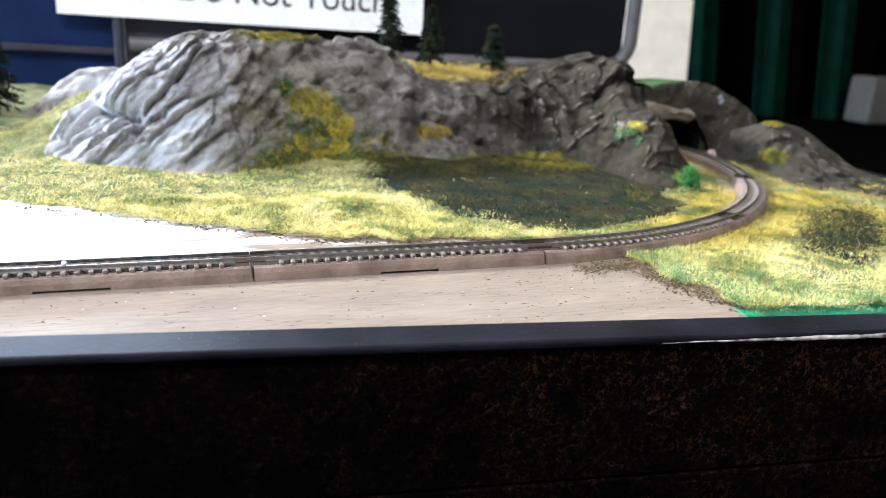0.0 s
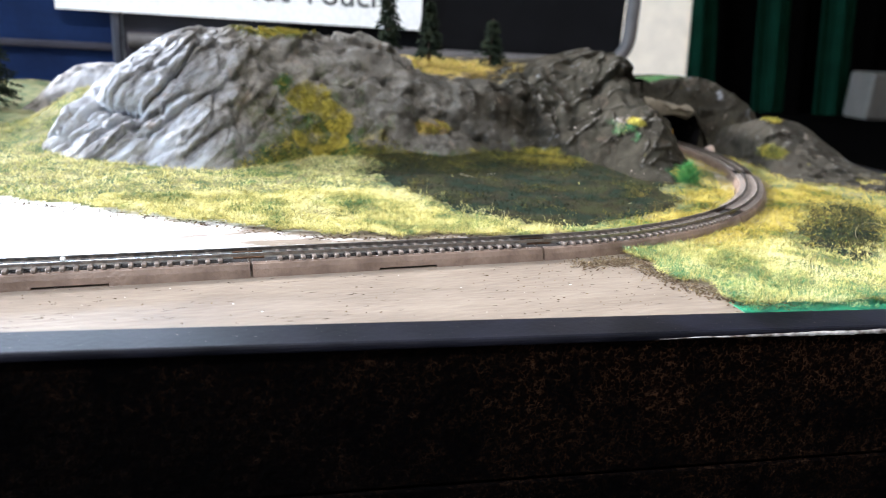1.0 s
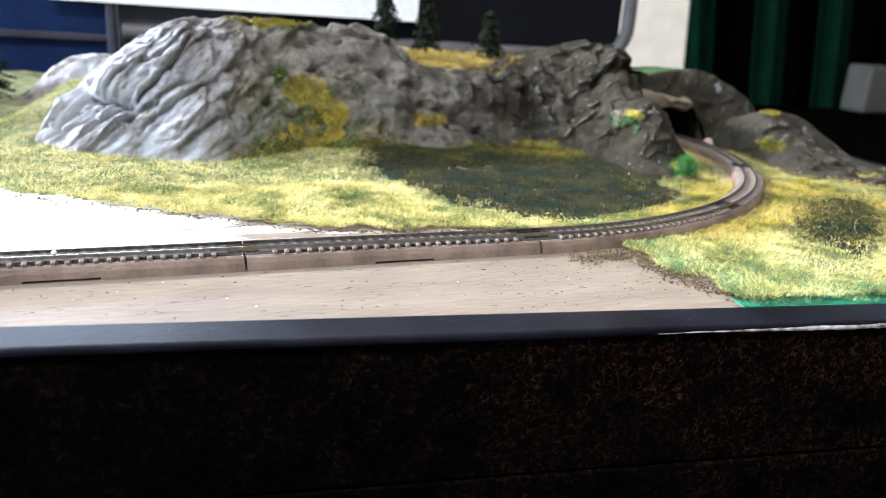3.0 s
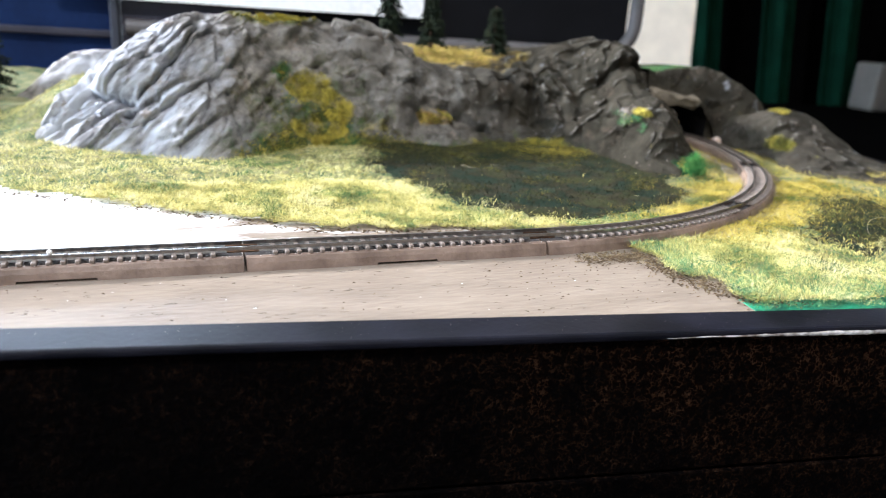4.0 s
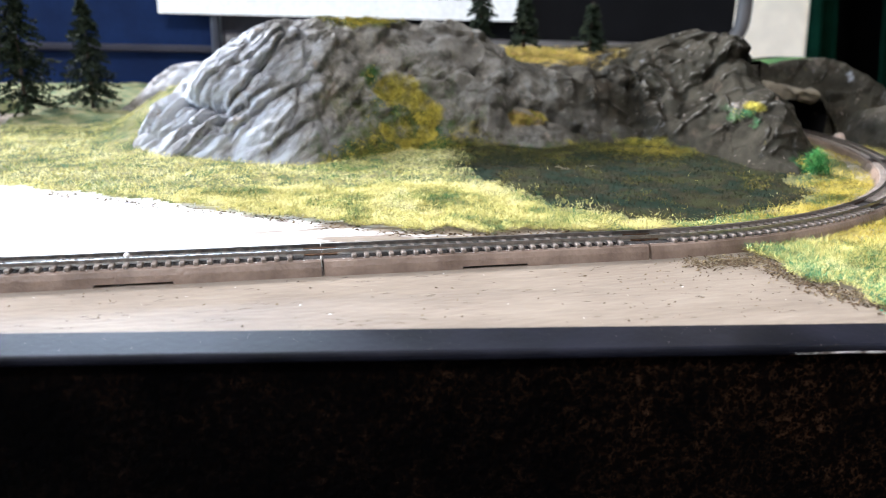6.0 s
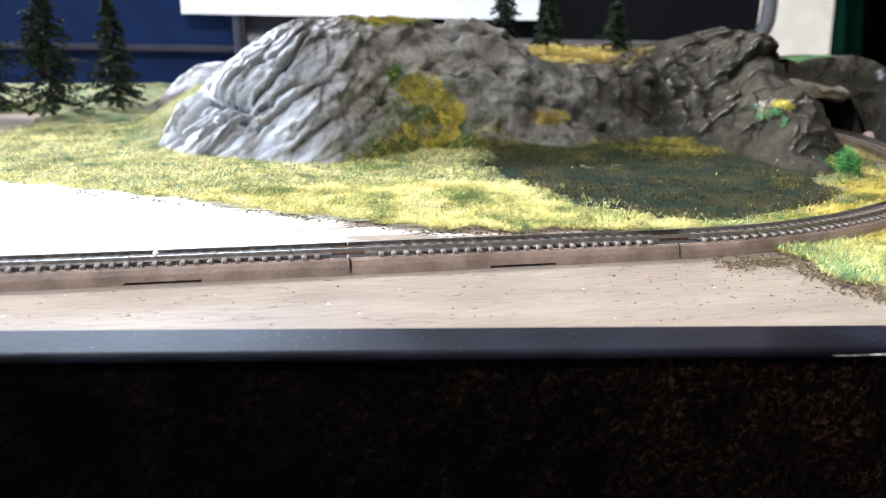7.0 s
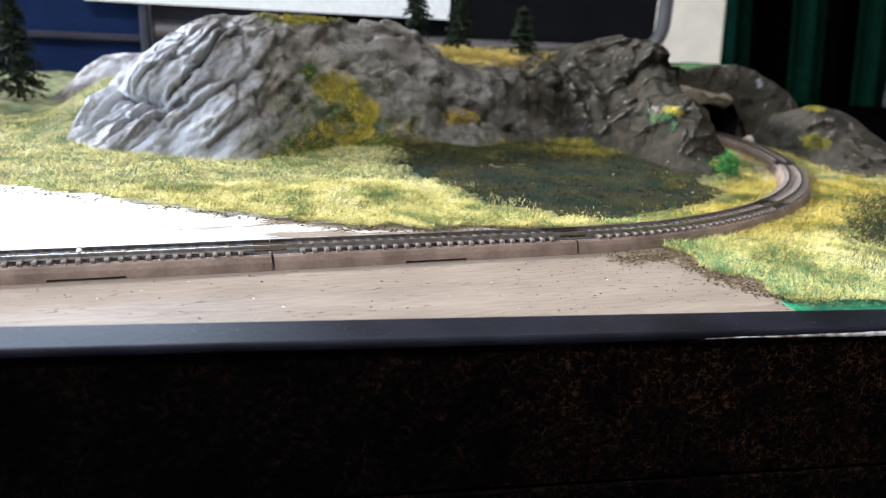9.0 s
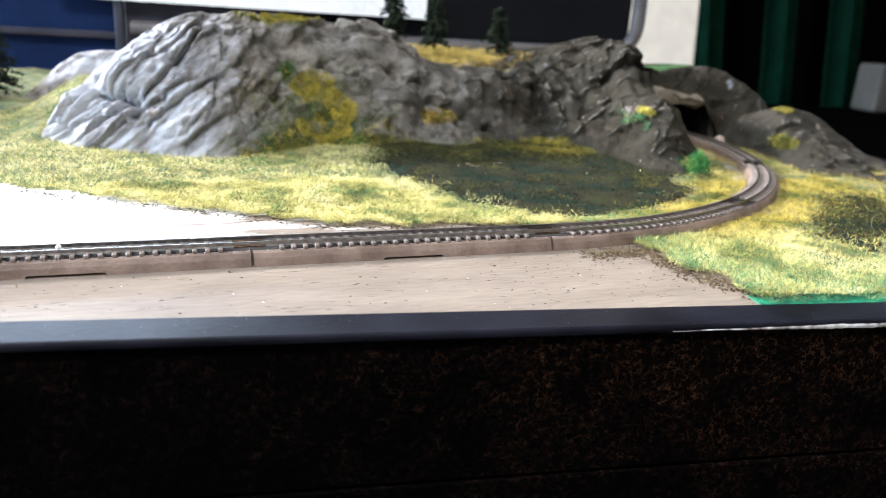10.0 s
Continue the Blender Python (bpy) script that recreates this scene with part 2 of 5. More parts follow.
m_soil = colours("brown_scatter", [(0.0, (0.025, 0.017, 0.01)), (0.5, (0.09, 0.06, 0.035)), (1.0, (0.3, 0.24, 0.14))], 300)


def rock_material():
    m = bpy.data.materials.new("grey_rock")
    m.use_nodes = True
    nt = m.node_tree
    L = nt.links.new
    bsdf = nt.nodes["Principled BSDF"]
    bsdf.inputs["Roughness"].default_value = 0.85
    bsdf.inputs["Specular IOR Level"].default_value = 0.05
    co = nt.nodes.new("ShaderNodeTexCoord")

    def noise_node(scale, detail=6.0, rough=0.6):
        n = nt.nodes.new("ShaderNodeTexNoise")
        n.inputs["Scale"].default_value, n.inputs["Detail"].default_value = scale, detail
        n.inputs["Roughness"].default_value = rough
        L(co.outputs["Object"], n.inputs[0])
        return n.outputs[0]

    def ranged(src, a, b, lo=0.0, hi=1.0):
        n = nt.nodes.new("ShaderNodeMapRange")
        n.inputs[1].default_value, n.inputs[2].default_value = a, b
        n.inputs[3].default_value, n.inputs[4].default_value = lo, hi
        L(src, n.inputs[0])
        return n.outputs[0]

    def mixed(f, a, b):
        n = nt.nodes.new("ShaderNodeMix")
        n.data_type = "RGBA"
        L(f, n.inputs[0])
        for i, c in ((6, a), (7, b)):
            if isinstance(c, tuple):
                n.inputs[i].default_value = (*c, 1)
            else:
                L(c, n.inputs[i])
        return n.outputs[2]

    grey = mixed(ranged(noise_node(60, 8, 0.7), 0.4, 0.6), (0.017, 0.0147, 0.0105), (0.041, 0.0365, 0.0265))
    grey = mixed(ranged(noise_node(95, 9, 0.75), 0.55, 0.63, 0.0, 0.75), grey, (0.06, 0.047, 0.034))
    # lit left end and shaded right end of the hills, put into the colour
    lit_tone = nt.nodes.new("ShaderNodeAttribute")
    lit_tone.attribute_name = "lit_tone"
    grey = mixed(lit_tone.outputs["Fac"], grey, mixed(ranged(noise_node(130, 9, 0.75), 0.38, 0.62), (0.09, 0.083, 0.07), (0.33, 0.31, 0.275)))
    grey = mixed(ranged(noise_node(28, 4, 0.6), 0.42, 0.6, 0.0, 0.5), grey, mixed(lit_tone.outputs["Fac"], (0.035, 0.031, 0.024), (0.15, 0.14, 0.125)))
    grey = mixed(ranged(noise_node(260, 6, 0.7), 0.6, 0.7, 0.0, 0.6), grey, (0.014, 0.014, 0.012))
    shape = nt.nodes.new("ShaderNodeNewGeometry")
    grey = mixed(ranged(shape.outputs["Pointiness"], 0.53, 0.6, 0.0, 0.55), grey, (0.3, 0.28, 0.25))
    grey = mixed(ranged(noise_node(110, 9, 0.75), 0.55, 0.62, 0.0, 0.65), grey, (0.03, 0.028, 0.02))
    streak = nt.nodes.new("ShaderNodeMapping")
    turned = nt.nodes.new("ShaderNodeMapping")
    turned.inputs["Rotation"].default_value = (0, radians(48), 0)
    L(co.outputs["Object"], turned.inputs[0])
    streak.inputs["Scale"].default_value = (0.3, 0.7, 1.0)
    L(turned.outputs[0], streak.inputs[0])
    sn = nt.nodes.new("ShaderNodeTexNoise")
    sn.inputs["Scale"].default_value, sn.inputs["Detail"].default_value = 150, 10
    sn.inputs["Roughness"].default_value = 0.7
    L(streak.outputs[0], sn.inputs[0])
    # cool window light painted on the left flank, with its dry-brushed paint
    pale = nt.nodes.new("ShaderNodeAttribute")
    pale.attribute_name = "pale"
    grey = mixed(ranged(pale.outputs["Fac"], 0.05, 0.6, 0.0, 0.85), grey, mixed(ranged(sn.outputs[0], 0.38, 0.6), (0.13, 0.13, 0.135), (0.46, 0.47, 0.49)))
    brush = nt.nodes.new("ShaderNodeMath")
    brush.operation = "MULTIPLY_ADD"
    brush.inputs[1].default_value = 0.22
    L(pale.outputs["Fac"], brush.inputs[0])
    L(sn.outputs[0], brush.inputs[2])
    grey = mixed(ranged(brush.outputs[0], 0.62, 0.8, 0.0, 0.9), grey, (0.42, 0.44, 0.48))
    grey = mixed(ranged(noise_node(150, 9, 0.75), 0.63, 0.68, 0.0, 0.85), grey, (0.4, 0.34, 0.3))
    grey = mixed(ranged(noise_node(78, 7, 0.65), 0.63, 0.67, 0.0, 0.65), grey, (0.26, 0.215, 0.18))
    flock = nt.nodes.new("ShaderNodeAttribute")
    flock.attribute_name = "flock"
    tint = nt.nodes.new("ShaderNodeAttribute")
    tint.attribute_name = "tint"
    ramp = nt.nodes.new("ShaderNodeValToRGB")
    for at, c in ((0.3, (0.1, 0.1, 0.028)), (0.5, (0.42, 0.35, 0.055)), (0.8, (0.31, 0.205, 0.075))):
        e = ramp.color_ramp.elements.new(at)
        e.color = (*c, 1)
    ramp.color_ramp.elements[0].color = (0.03, 0.13, 0.05, 1)
    ramp.color_ramp.elements[-1].color = (0.36, 0.22, 0.09, 1)
    L(tint.outputs["Fac"], ramp.inputs[0])
    speck = ranged(noise_node(900, 2), 0.3, 0.7, 0.55, 1.25)
    hv = nt.nodes.new("ShaderNodeHueSaturation")
    L(speck, hv.inputs["Value"])
    L(ramp.outputs[0], hv.inputs["Color"])
    add = nt.nodes.new("ShaderNodeMath")
    add.operation = "ADD"
    L(flock.outputs["Fac"], add.inputs[0])
    L(ranged(noise_node(170, 8, 0.7), 0.2, 0.8, -0.55, 0.55), add.inputs[1])
    col = mixed(ranged(add.outputs[0], 0.3, 0.75), grey, hv.outputs[0])
    L(col, bsdf.inputs["Base Color"])
    b = nt.nodes.new("ShaderNodeBump")
    b.inputs["Strength"].default_value, b.inputs["Distance"].default_value = 0.9, 0.001
    L(noise_node(300, 10, 0.85), b.inputs["Height"])
    L(b.outputs[0], bsdf.inputs["Normal"])
    return m


m_rock = rock_material()


# ---- building helpers ----
def thing(name, label, category, at=(0, 0, 0), kind="", group=""):
    ob = new(name)
    ob.location = Vector(at) * CM
    ob.empty_display_size = 0.01
    bpy.context.view_layer.update()
    return tagged(ob, label, category, group, kind)


def mesh(name, verts, faces, mat, parent=None, smooth=False, label="", scale=CM):
    """One mesh object from places in centimetres; under a parent the places are relative to it."""
    me = bpy.data.meshes.new(name)
    me.from_pydata([tuple(c * scale for c in p) for p in verts], [], faces)
    me.materials.append(mat)
    if smooth:
        me.polygons.foreach_set("use_smooth", [True] * len(me.polygons))
    me.update()
    ob = new(name, me)
    if parent:
        ob.parent = parent
    if label:
        ob["label"] = label
    return ob


def part(name, bm, mat, parent=None, label="", smooth=False):
    bmesh.ops.recalc_face_normals(bm, faces=bm.faces)
    bmesh.ops.scale(bm, vec=(CM, CM, CM), verts=bm.verts)
    me = bpy.data.meshes.new(name)
    bm.to_mesh(me)
    bm.free()
    me.materials.append(mat)
    if smooth:
        me.polygons.foreach_set("use_smooth", [True] * len(me.polygons))
    ob = new(name, me)
    if parent:
        ob.parent = parent
    if label:
        ob["label"] = label
    return ob


def slab(size, at=(0, 0, 0), bevel=0.0, m=None, bm=None, steps=2):
    """A block with softened edges, centred at a place."""
    bm = bm or bmesh.new()
    made = bmesh.ops.create_cube(bm, size=1)["verts"]
    bmesh.ops.scale(bm, vec=size, verts=made)
    if bevel:
        edges = list({e for v in made for e in v.link_edges})
        made = list({v for f in bmesh.ops.bevel(bm, geom=edges, offset=bevel, segments=steps, affect="EDGES", profile=0.5)["faces"] for v in f.verts} | {v for v in made if v.is_valid})
    if m is not None:
        bmesh.ops.transform(bm, matrix=m, verts=made)
    bmesh.ops.translate(bm, vec=at, verts=made)
    return bm


CASE = Matrix(((U.x, W.x, 0, 0), (U.y, W.y, 0, 0), (0, 0, 1, 0), (0, 0, 0, 1)))


def case_slab(u0, u1, w0, w1, z0, z1, bevel=0.0):
    bm2 = slab((u1 - u0, w1 - w0, z1 - z0), ((u0 + u1) / 2, (w0 + w1) / 2, (z0 + z1) / 2), bevel)
    bmesh.ops.transform(bm2, matrix=CASE, verts=bm2.verts)
    return bm2


def fbm(x, y, z, octaves=5, rough=0.55):
    total, amp, f = 0.0, 1.0, 1.0
    for _ in range(octaves):
        total += amp * noise.noise((x * f, y * f, z * f))
        amp, f = amp * rough, f * 2.03
    return total


def lerp_line(points, s):
    """A place on a polyline of equal steps, smoothed (Catmull-Rom)."""
    n = len(points) - 1
    i = min(int(s * n), n - 1)
    f = s * n - i
    p0, p1, p2, p3 = (Vector(points[max(0, min(n, i + k))]) for k in (-1, 0, 1, 2))
    return 0.5 * (2 * p1 + (p2 - p0) * f + (2 * p0 - 5 * p1 + 4 * p2 - p3) * f * f + (3 * p1 - p0 - 3 * p2 + p3) * f ** 3)


# ---- the room ----
ROOM = (-230, 420, -260, 260, -83, 175)   # u0, u1, w0, w1, floor, ceiling (cm)
u0, u1, w0, w1, zf, zc = ROOM
tagged(part("floor", case_slab(u0, u1, w0, w1, zf - 10, zf), m_floor), "brown wooden floor of a plain room", "floor", kind="structure")
tagged(part("ceiling", case_slab(u0, u1, w0, w1, zc, zc + 10), m_room), "plain painted ceiling", "ceiling", kind="structure")
tagged(part("wall_south", case_slab(u0, u1, w0 - 12, w0, zf, zc), m_room), "plain painted wall", "wall", kind="structure")
tagged(part("wall_east", case_slab(u1, u1 + 12, w0, w1, zf, zc), m_room), "plain painted wall", "wall", kind="structure")


def wall_with_window(name, box, opening, label):
    """A wall along U or W, pierced by one opening; box and opening in case coordinates."""
    (a0, a1, b0, b1), (o0, o1, z0, z1) = box, opening
    by_u = (a1 - a0) > (b1 - b0)
    bm = bmesh.new()
    lo, hi = (a0, a1) if by_u else (b0, b1)
    for p0, p1, q0, q1 in ((lo, o0, zf, zc), (o1, hi, zf, zc), (o0, o1, zf, z0), (o0, o1, z1, zc)):
        b2 = case_slab(p0, p1, b0, b1, q0, q1) if by_u else case_slab(a0, a1, p0, p1, q0, q1)
        tmp = bpy.data.meshes.new("tmp")
        b2.to_mesh(tmp)
        b2.free()
        bm.from_mesh(tmp)
        bpy.data.meshes.remove(tmp)
    tagged(part(name, bm, m_room), label, "wall", kind="structure")


def window(name, box, opening):
    (a0, a1, b0, b1), (o0, o1, z0, z1) = box, opening
    by_u = (a1 - a0) > (b1 - b0)
    win = thing(name, "wide daylight window with a white frame", "window", kind="structure")
    m0 = (b0 + b1) / 2 if by_u else (a0 + a1) / 2
    for p0, p1, q0, q1 in ((o0, o0 + 5, z0, z1), (o1 - 5, o1, z0, z1), (o0 + 5, o1 - 5, z0, z0 + 5), (o0 + 5, o1 - 5, z1 - 5, z1)):
        part("window_frame", case_slab(p0, p1, m0 - 2, m0 + 2, q0, q1, 0.4) if by_u else case_slab(m0 - 2, m0 + 2, p0, p1, q0, q1, 0.4), m_paper, win)


NORTH, NORTH_OPEN = (u0, u1, w1, w1 + 12), (-215, -14, 35, 94)
WEST, WEST_OPEN = (u0 - 12, u0, w0, w1), (-110, 170, 5, 165)
wall_with_window("wall_north", NORTH, NORTH_OPEN, "painted wall with a window opening")
wall_with_window("wall_west", WEST, WEST_OPEN, "painted wall with a wide window opening")
window("window_1", NORTH, NORTH_OPEN)
window("window_2", WEST, WEST_OPEN)
wc = case_at((NORTH_OPEN[0] + NORTH_OPEN[1]) / 2, w1 + 11, (NORTH_OPEN[2] + NORTH_OPEN[3]) / 2) * CM
lamp("window_light_north", "AREA", look(wc, wc - W), 24.0, (0.66, 0.83, 1.0), size=(1.96, 0.57))
wc = case_at(u0 - 13, (WEST_OPEN[0] + WEST_OPEN[1]) / 2, (WEST_OPEN[2] + WEST_OPEN[3]) / 2) * CM
lamp("window_light_west", "AREA", look(wc, wc + U), 38.0, (0.56, 0.78, 1.0), size=(2.6, 1.55))

# two unseen fill lights added at the ceiling
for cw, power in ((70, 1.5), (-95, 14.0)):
    fixture = thing("ceiling_light", "added white fill light with a flat diffuser", "ceiling light", case_at(-45, cw, zc), group="ceiling lights")
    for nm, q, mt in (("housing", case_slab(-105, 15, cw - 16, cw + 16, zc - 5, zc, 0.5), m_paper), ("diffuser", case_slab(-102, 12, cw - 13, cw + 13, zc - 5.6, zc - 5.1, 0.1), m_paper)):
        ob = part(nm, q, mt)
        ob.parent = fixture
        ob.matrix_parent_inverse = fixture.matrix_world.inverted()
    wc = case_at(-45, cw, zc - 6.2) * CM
    lamp("fill_lamp", "AREA", Matrix.Translation(wc) @ Matrix.Rotation(radians(TURN), 4, "Z"), power, (1.0, 0.98, 0.95), size=(1.1, 0.24))

# ---- table, curtain, pale partition and far box ----
table = thing("table", "table under a black cloth", "table", case_at(60, 40, -83))
cl = case_slab(-70, 170, -50, 119, -10.6, -8.6, 0.5)
ob = part("tablecloth", cl, m_cloth, None)
ob.parent = table
ob.matrix_parent_inverse = table.matrix_world.inverted()
for qu in (-66, 166):
    for qw in (-46, 115):
        ob = part("leg", case_slab(qu - 2, qu + 2, qw - 2, qw + 2, -83, -10.6, 0.3), m_black)
        ob.parent = table
        ob.matrix_parent_inverse = table.matrix_world.inverted()

part_panel = tagged(part("partition_panel", case_slab(41.6, 51.6, 74, 76, -8.6, 60, 0.3), m_wall), "cream painted upright panel on the table", "panel")
foot = case_at(46.7, 75, -8.6) * CM
part_panel.matrix_world = Matrix.Translation(foot) @ Matrix.Rotation(radians(-4.0), 4, W) @ Matrix.Translation(-foot)


def curtain(name, a, b, w, z0, z1, folds, depth, mat):
    n = 240
    verts, faces = [], []
    for i in range(n + 1):
        s = i / n
        k = math.sin(s * folds * 2 * math.pi + 0.8 * math.sin(s * 11))
        d = depth * k
        for j in range(9):
            zz = z0 + (z1 - z0) * j / 8
            verts.append(case_at(a + (b - a) * s + 0.15 * math.sin(s * 31 + j) - 0.13 * zz, w + d * (1.1 - 0.03 * j), zz))
    for i in range(n):
        for j in range(8):
            q = i * 9 + j
            faces.append((q, q + 9, q + 10, q + 1))
    ob = mesh(name, verts, faces, mat, smooth=True)
    sol = ob.modifiers.new("thick", "SOLIDIFY")
    sol.thickness = 0.003
    return ob


# lit folds of a green curtain, with a black sheet added as their shade
for ca, cb in ((76.5, 84.5), (94.0, 100.5), (108.5, 115.5)):
    tagged(curtain("curtain", ca, cb, 122, -82.6, 120, 1.6, 1.2, m_curtain), "narrow lit fold of a dark green curtain", "curtain", group="green curtains")
tagged(curtain("fold_shade_sheet", 62, 148, 129, -82.6, 122, 9.0, 1.6, m_cloth), "added black sheet standing for the shaded folds behind the curtains", "curtain")
crate = tagged(part("storage_box", case_slab(112, 140, 111, 117.5, -8.6, 0.4, 0.6), m_box), "pale grey storage box on the black table", "box")

# ---- the case ----
case = thing("case", "slim black leatherette case holding a model railway", "case", (0, 0, -8.6))


def case_part(name, bm, mat, label="", parent=None):
    ob = part(name, bm, mat, None, label)
    ob.parent = parent or case
    ob.matrix_parent_inverse = (parent or case).matrix_world.inverted()
    return ob


CU0, CU1, CW0, CW1 = -22.5, 25.0, -2.9, 33.6
case_part("front_wall", case_slab(CU0, CU1, CW0, CW0 + 0.6, -2.66, -0.13, 0.05), m_leather)
case_part("front_wall", case_slab(CU0, CU1, CW0 + 0.01, CW0 + 0.6, -8.5, -2.71, 0.05), m_leather)
case_part("seam", case_slab(CU0 + 0.02, CU1 - 0.02, CW0 + 0.12, CW0 + 0.5, -2.73, -2.64), m_black, "black seam between the two bands of leatherette")
case_part("back_wall", case_slab(CU0, CU1, CW1 - 0.6, CW1, -8.5, -0.1, 0.08), m_leather)
case_part("side_wall", case_slab(CU0, CU0 + 0.6, CW0 + 0.6, CW1 - 0.6, -8.5, -0.1, 0.05), m_leather)
case_part("side_wall", case_slab(CU1 - 0.6, CU1, CW0 + 0.6, CW1 - 0.6, -8.5, -0.1, 0.05), m_leather)
case_part("bottom", case_slab(CU0 + 0.6, CU1 - 0.6, CW0 + 0.6, CW1 - 0.6, -8.55, -8.0), m_leather)
case_part("rim", case_slab(CU0 - 0.1, CU1 + 0.1, -3.02, -2.23, -0.12, 0.03, 0.05), m_rim, "black rim with a blue sheen")
def worn_ribbon(ua, ub):
    """The rim's lower front edge rubbed to bare metal, with an uneven outline."""
    n = int((ub - ua) / 0.03)
    verts, faces = [], []
    for i in range(n + 1):
        u = ua + (ub - ua) * i / n
        grown = min(1.0, max(0.0, (u - ua) / 3.0)) ** 1.1 * min(1.0, (ub - u) / 0.1)
        mid = -0.075 + 0.012 * noise.noise((u * 1.7, 0, 3))
        half = max(0.0015, 0.05 * grown * (0.85 + 0.35 * fbm(u * 5.0, 1.0, 5.0, 4)))
        for z, w in ((mid - half, -3.018), (mid - half * 0.4, -3.032), (mid + half * 0.4, -3.032), (mid + half, -3.018)):
            verts.append(case_at(u, w, z) - case.location / CM)
    for i in range(n):
        for j in range(3):
            q = i * 4 + j
            faces.append((q, q + 4, q + 5, q + 1))
    return verts, faces


mesh("worn_strip", *worn_ribbon(6.6, 21.5), m_worn, case, True, "rim edge worn to bare metal")

# raised back panel with a rounded grey frame
LID_W, LID_TOP = 33.7, 8.2
lid = thing("back_panel", "dark lined back panel with a rounded grey frame", "panel", case_at(0, LID_W, -0.1))


def lid_part(name, bm, mat, label=""):
    ob = part(name, bm, mat, None, label)
    ob.parent = lid
    ob.matrix_parent_inverse = lid.matrix_world.inverted()
    return ob


lid_part("lining", case_slab(-8.3, 1.0, LID_W + 0.28, LID_W + 0.88, -0.1, LID_TOP), m_violet, "grey violet cloth lining")
lid_part("lining", case_slab(1.0, 22.6, LID_W + 0.3, LID_W + 0.9, -0.1, LID_TOP), m_black, "black cloth lining")
lid_part("lining", case_slab(-30, -8.7, LID_W + 0.3, LID_W + 0.9, -0.1, LID_TOP), m_navy, "navy cloth lining")
lid_part("ledge", case_slab(-30, -8.7, LID_W - 0.1, LID_W + 0.3, 1.95, 2.35, 0.1), m_violet, "grey violet ledge")
lid_part("post", case_slab(-8.85, -8.35, LID_W - 0.2, LID_W + 0.6, -0.1, LID_TOP, 0.12), m_post, "dark grey upright")
# frame: right upright and rounded lower corner
R0 = 2.0
path = [(23.1, LID_TOP)] + [(23.1 - R0 + R0 * math.cos(a), 2.6 + R0 - R0 * math.sin(a)) for a in [radians(d) for d in range(0, 91, 10)]] + [(-8.0, 2.6)]
verts, faces = [], []
for i, (pu, pz) in enumerate(path):
    d = Vector((path[min(i + 1, len(path) - 1)][0] - path[max(i - 1, 0)][0], path[min(i + 1, len(path) - 1)][1] - path[max(i - 1, 0)][1])).normalized()
    nrm = Vector((-d.y, d.x))
    for k in range(10):
        a = 2 * math.pi * k / 10
        o = 0.45 * math.cos(a)
        verts.append(case_at(pu + nrm.x * o, LID_W + 0.1 + 0.45 * math.sin(a), pz + nrm.y * o) - lid.location / CM)
for i in range(len(path) - 1):
    for k in range(10):
        faces.append((i * 10 + k, i * 10 + (k + 1) % 10, (i + 1) * 10 + (k + 1) % 10, (i + 1) * 10 + k))
mesh("frame", verts, faces, m_frame, lid, True, "rounded grey frame")

# sign on the panel
sign = thing("sign", "white paper sign with large black lettering", "sign", case_at(-1.2, LID_W - 0.35, 4.1))
sg = part("sheet", case_slab(-11.65, 9.0, LID_W - 0.4, LID_W - 0.3, 4.1, LID_TOP + 0.6, 0.01), m_paper)
sg.parent = sign
sg.matrix_parent_inverse = sign.matrix_world.inverted()
tx = bpy.data.curves.new("lettering", "FONT")
tx.body = "Please Do Not Touch"
tx.align_x = "CENTER"
tx.size = 0.0198
tx.extrude = 0.0001
tob = new("lettering", tx)
tob.data.materials.append(m_ink)
tob.parent = sign
tob.matrix_parent_inverse = sign.matrix_world.inverted()
tob.matrix_basis = Matrix.Translation(case_at(-2.0, LID_W - 0.43, 5.25) * CM) @ Matrix.Rotation(radians(TURN), 4, "Z") @ Matrix.Rotation(radians(90), 4, "X")

# ---- baseboard ----
tagged(part("board_border", case_slab(22.8, CU1 - 0.6, -2.23, CW1 - 0.6, -0.5, -0.01), m_black), "black border strip at the end of the board", "border", kind="structure")
tagged(part("baseboard", case_slab(CU0 + 0.6, 22.8, -2.23, CW1 - 0.6, -0.5, 0.0), m_board), "grey-brown brush-painted wooden baseboard", "board", kind="structure")

# ---- the track ----
BED_W, BED_H, RADIUS, GAUGE = 0.93, 0.26, 13.25, 0.30
MID = BED_W / 2
CENTRE = Vector((6.0, MID + RADIUS, 0))


def along(s):
    """Place and heading (radians from +x) at s centimetres along the track's middle, from the joint at x = 0."""
    if s <= 6.0:
        return Vector((s, MID, 0)), 0.0
    a = (s - 6.0) / RADIUS
    return CENTRE + Vector((RADIUS * math.sin(a), -RADIUS * math.cos(a), 0)), a


def sweep(profile, s0, s1, step, cap=True):
    """A profile of (across, up) carried along the track."""
    n = max(1, round((s1 - s0) / step))
    verts, faces, k = [], [], len(profile)
    for i in range(n + 1):
        p, a = along(s0 + (s1 - s0) * i / n)
        side = Vector((-math.sin(a), math.cos(a), 0))
        for o, h in profile:
            verts.append(p + side * o + Vector((0, 0, h)))
    for i in range(n):
        for j in range(k):
            faces.append((i * k + j, i * k + (j + 1) % k, (i + 1) * k + (j + 1) % k, (i + 1) * k + j))
    if cap:
        faces.append(tuple(range(k - 1, -1, -1)))
        faces.append(tuple(n * k + j for j in range(k)))
    return verts, faces


def joined(pieces):
    verts, faces = [], []
    for v, f in pieces:
        faces += [tuple(i + len(verts) for i in q) for q in f]
        verts += v
    return verts, faces


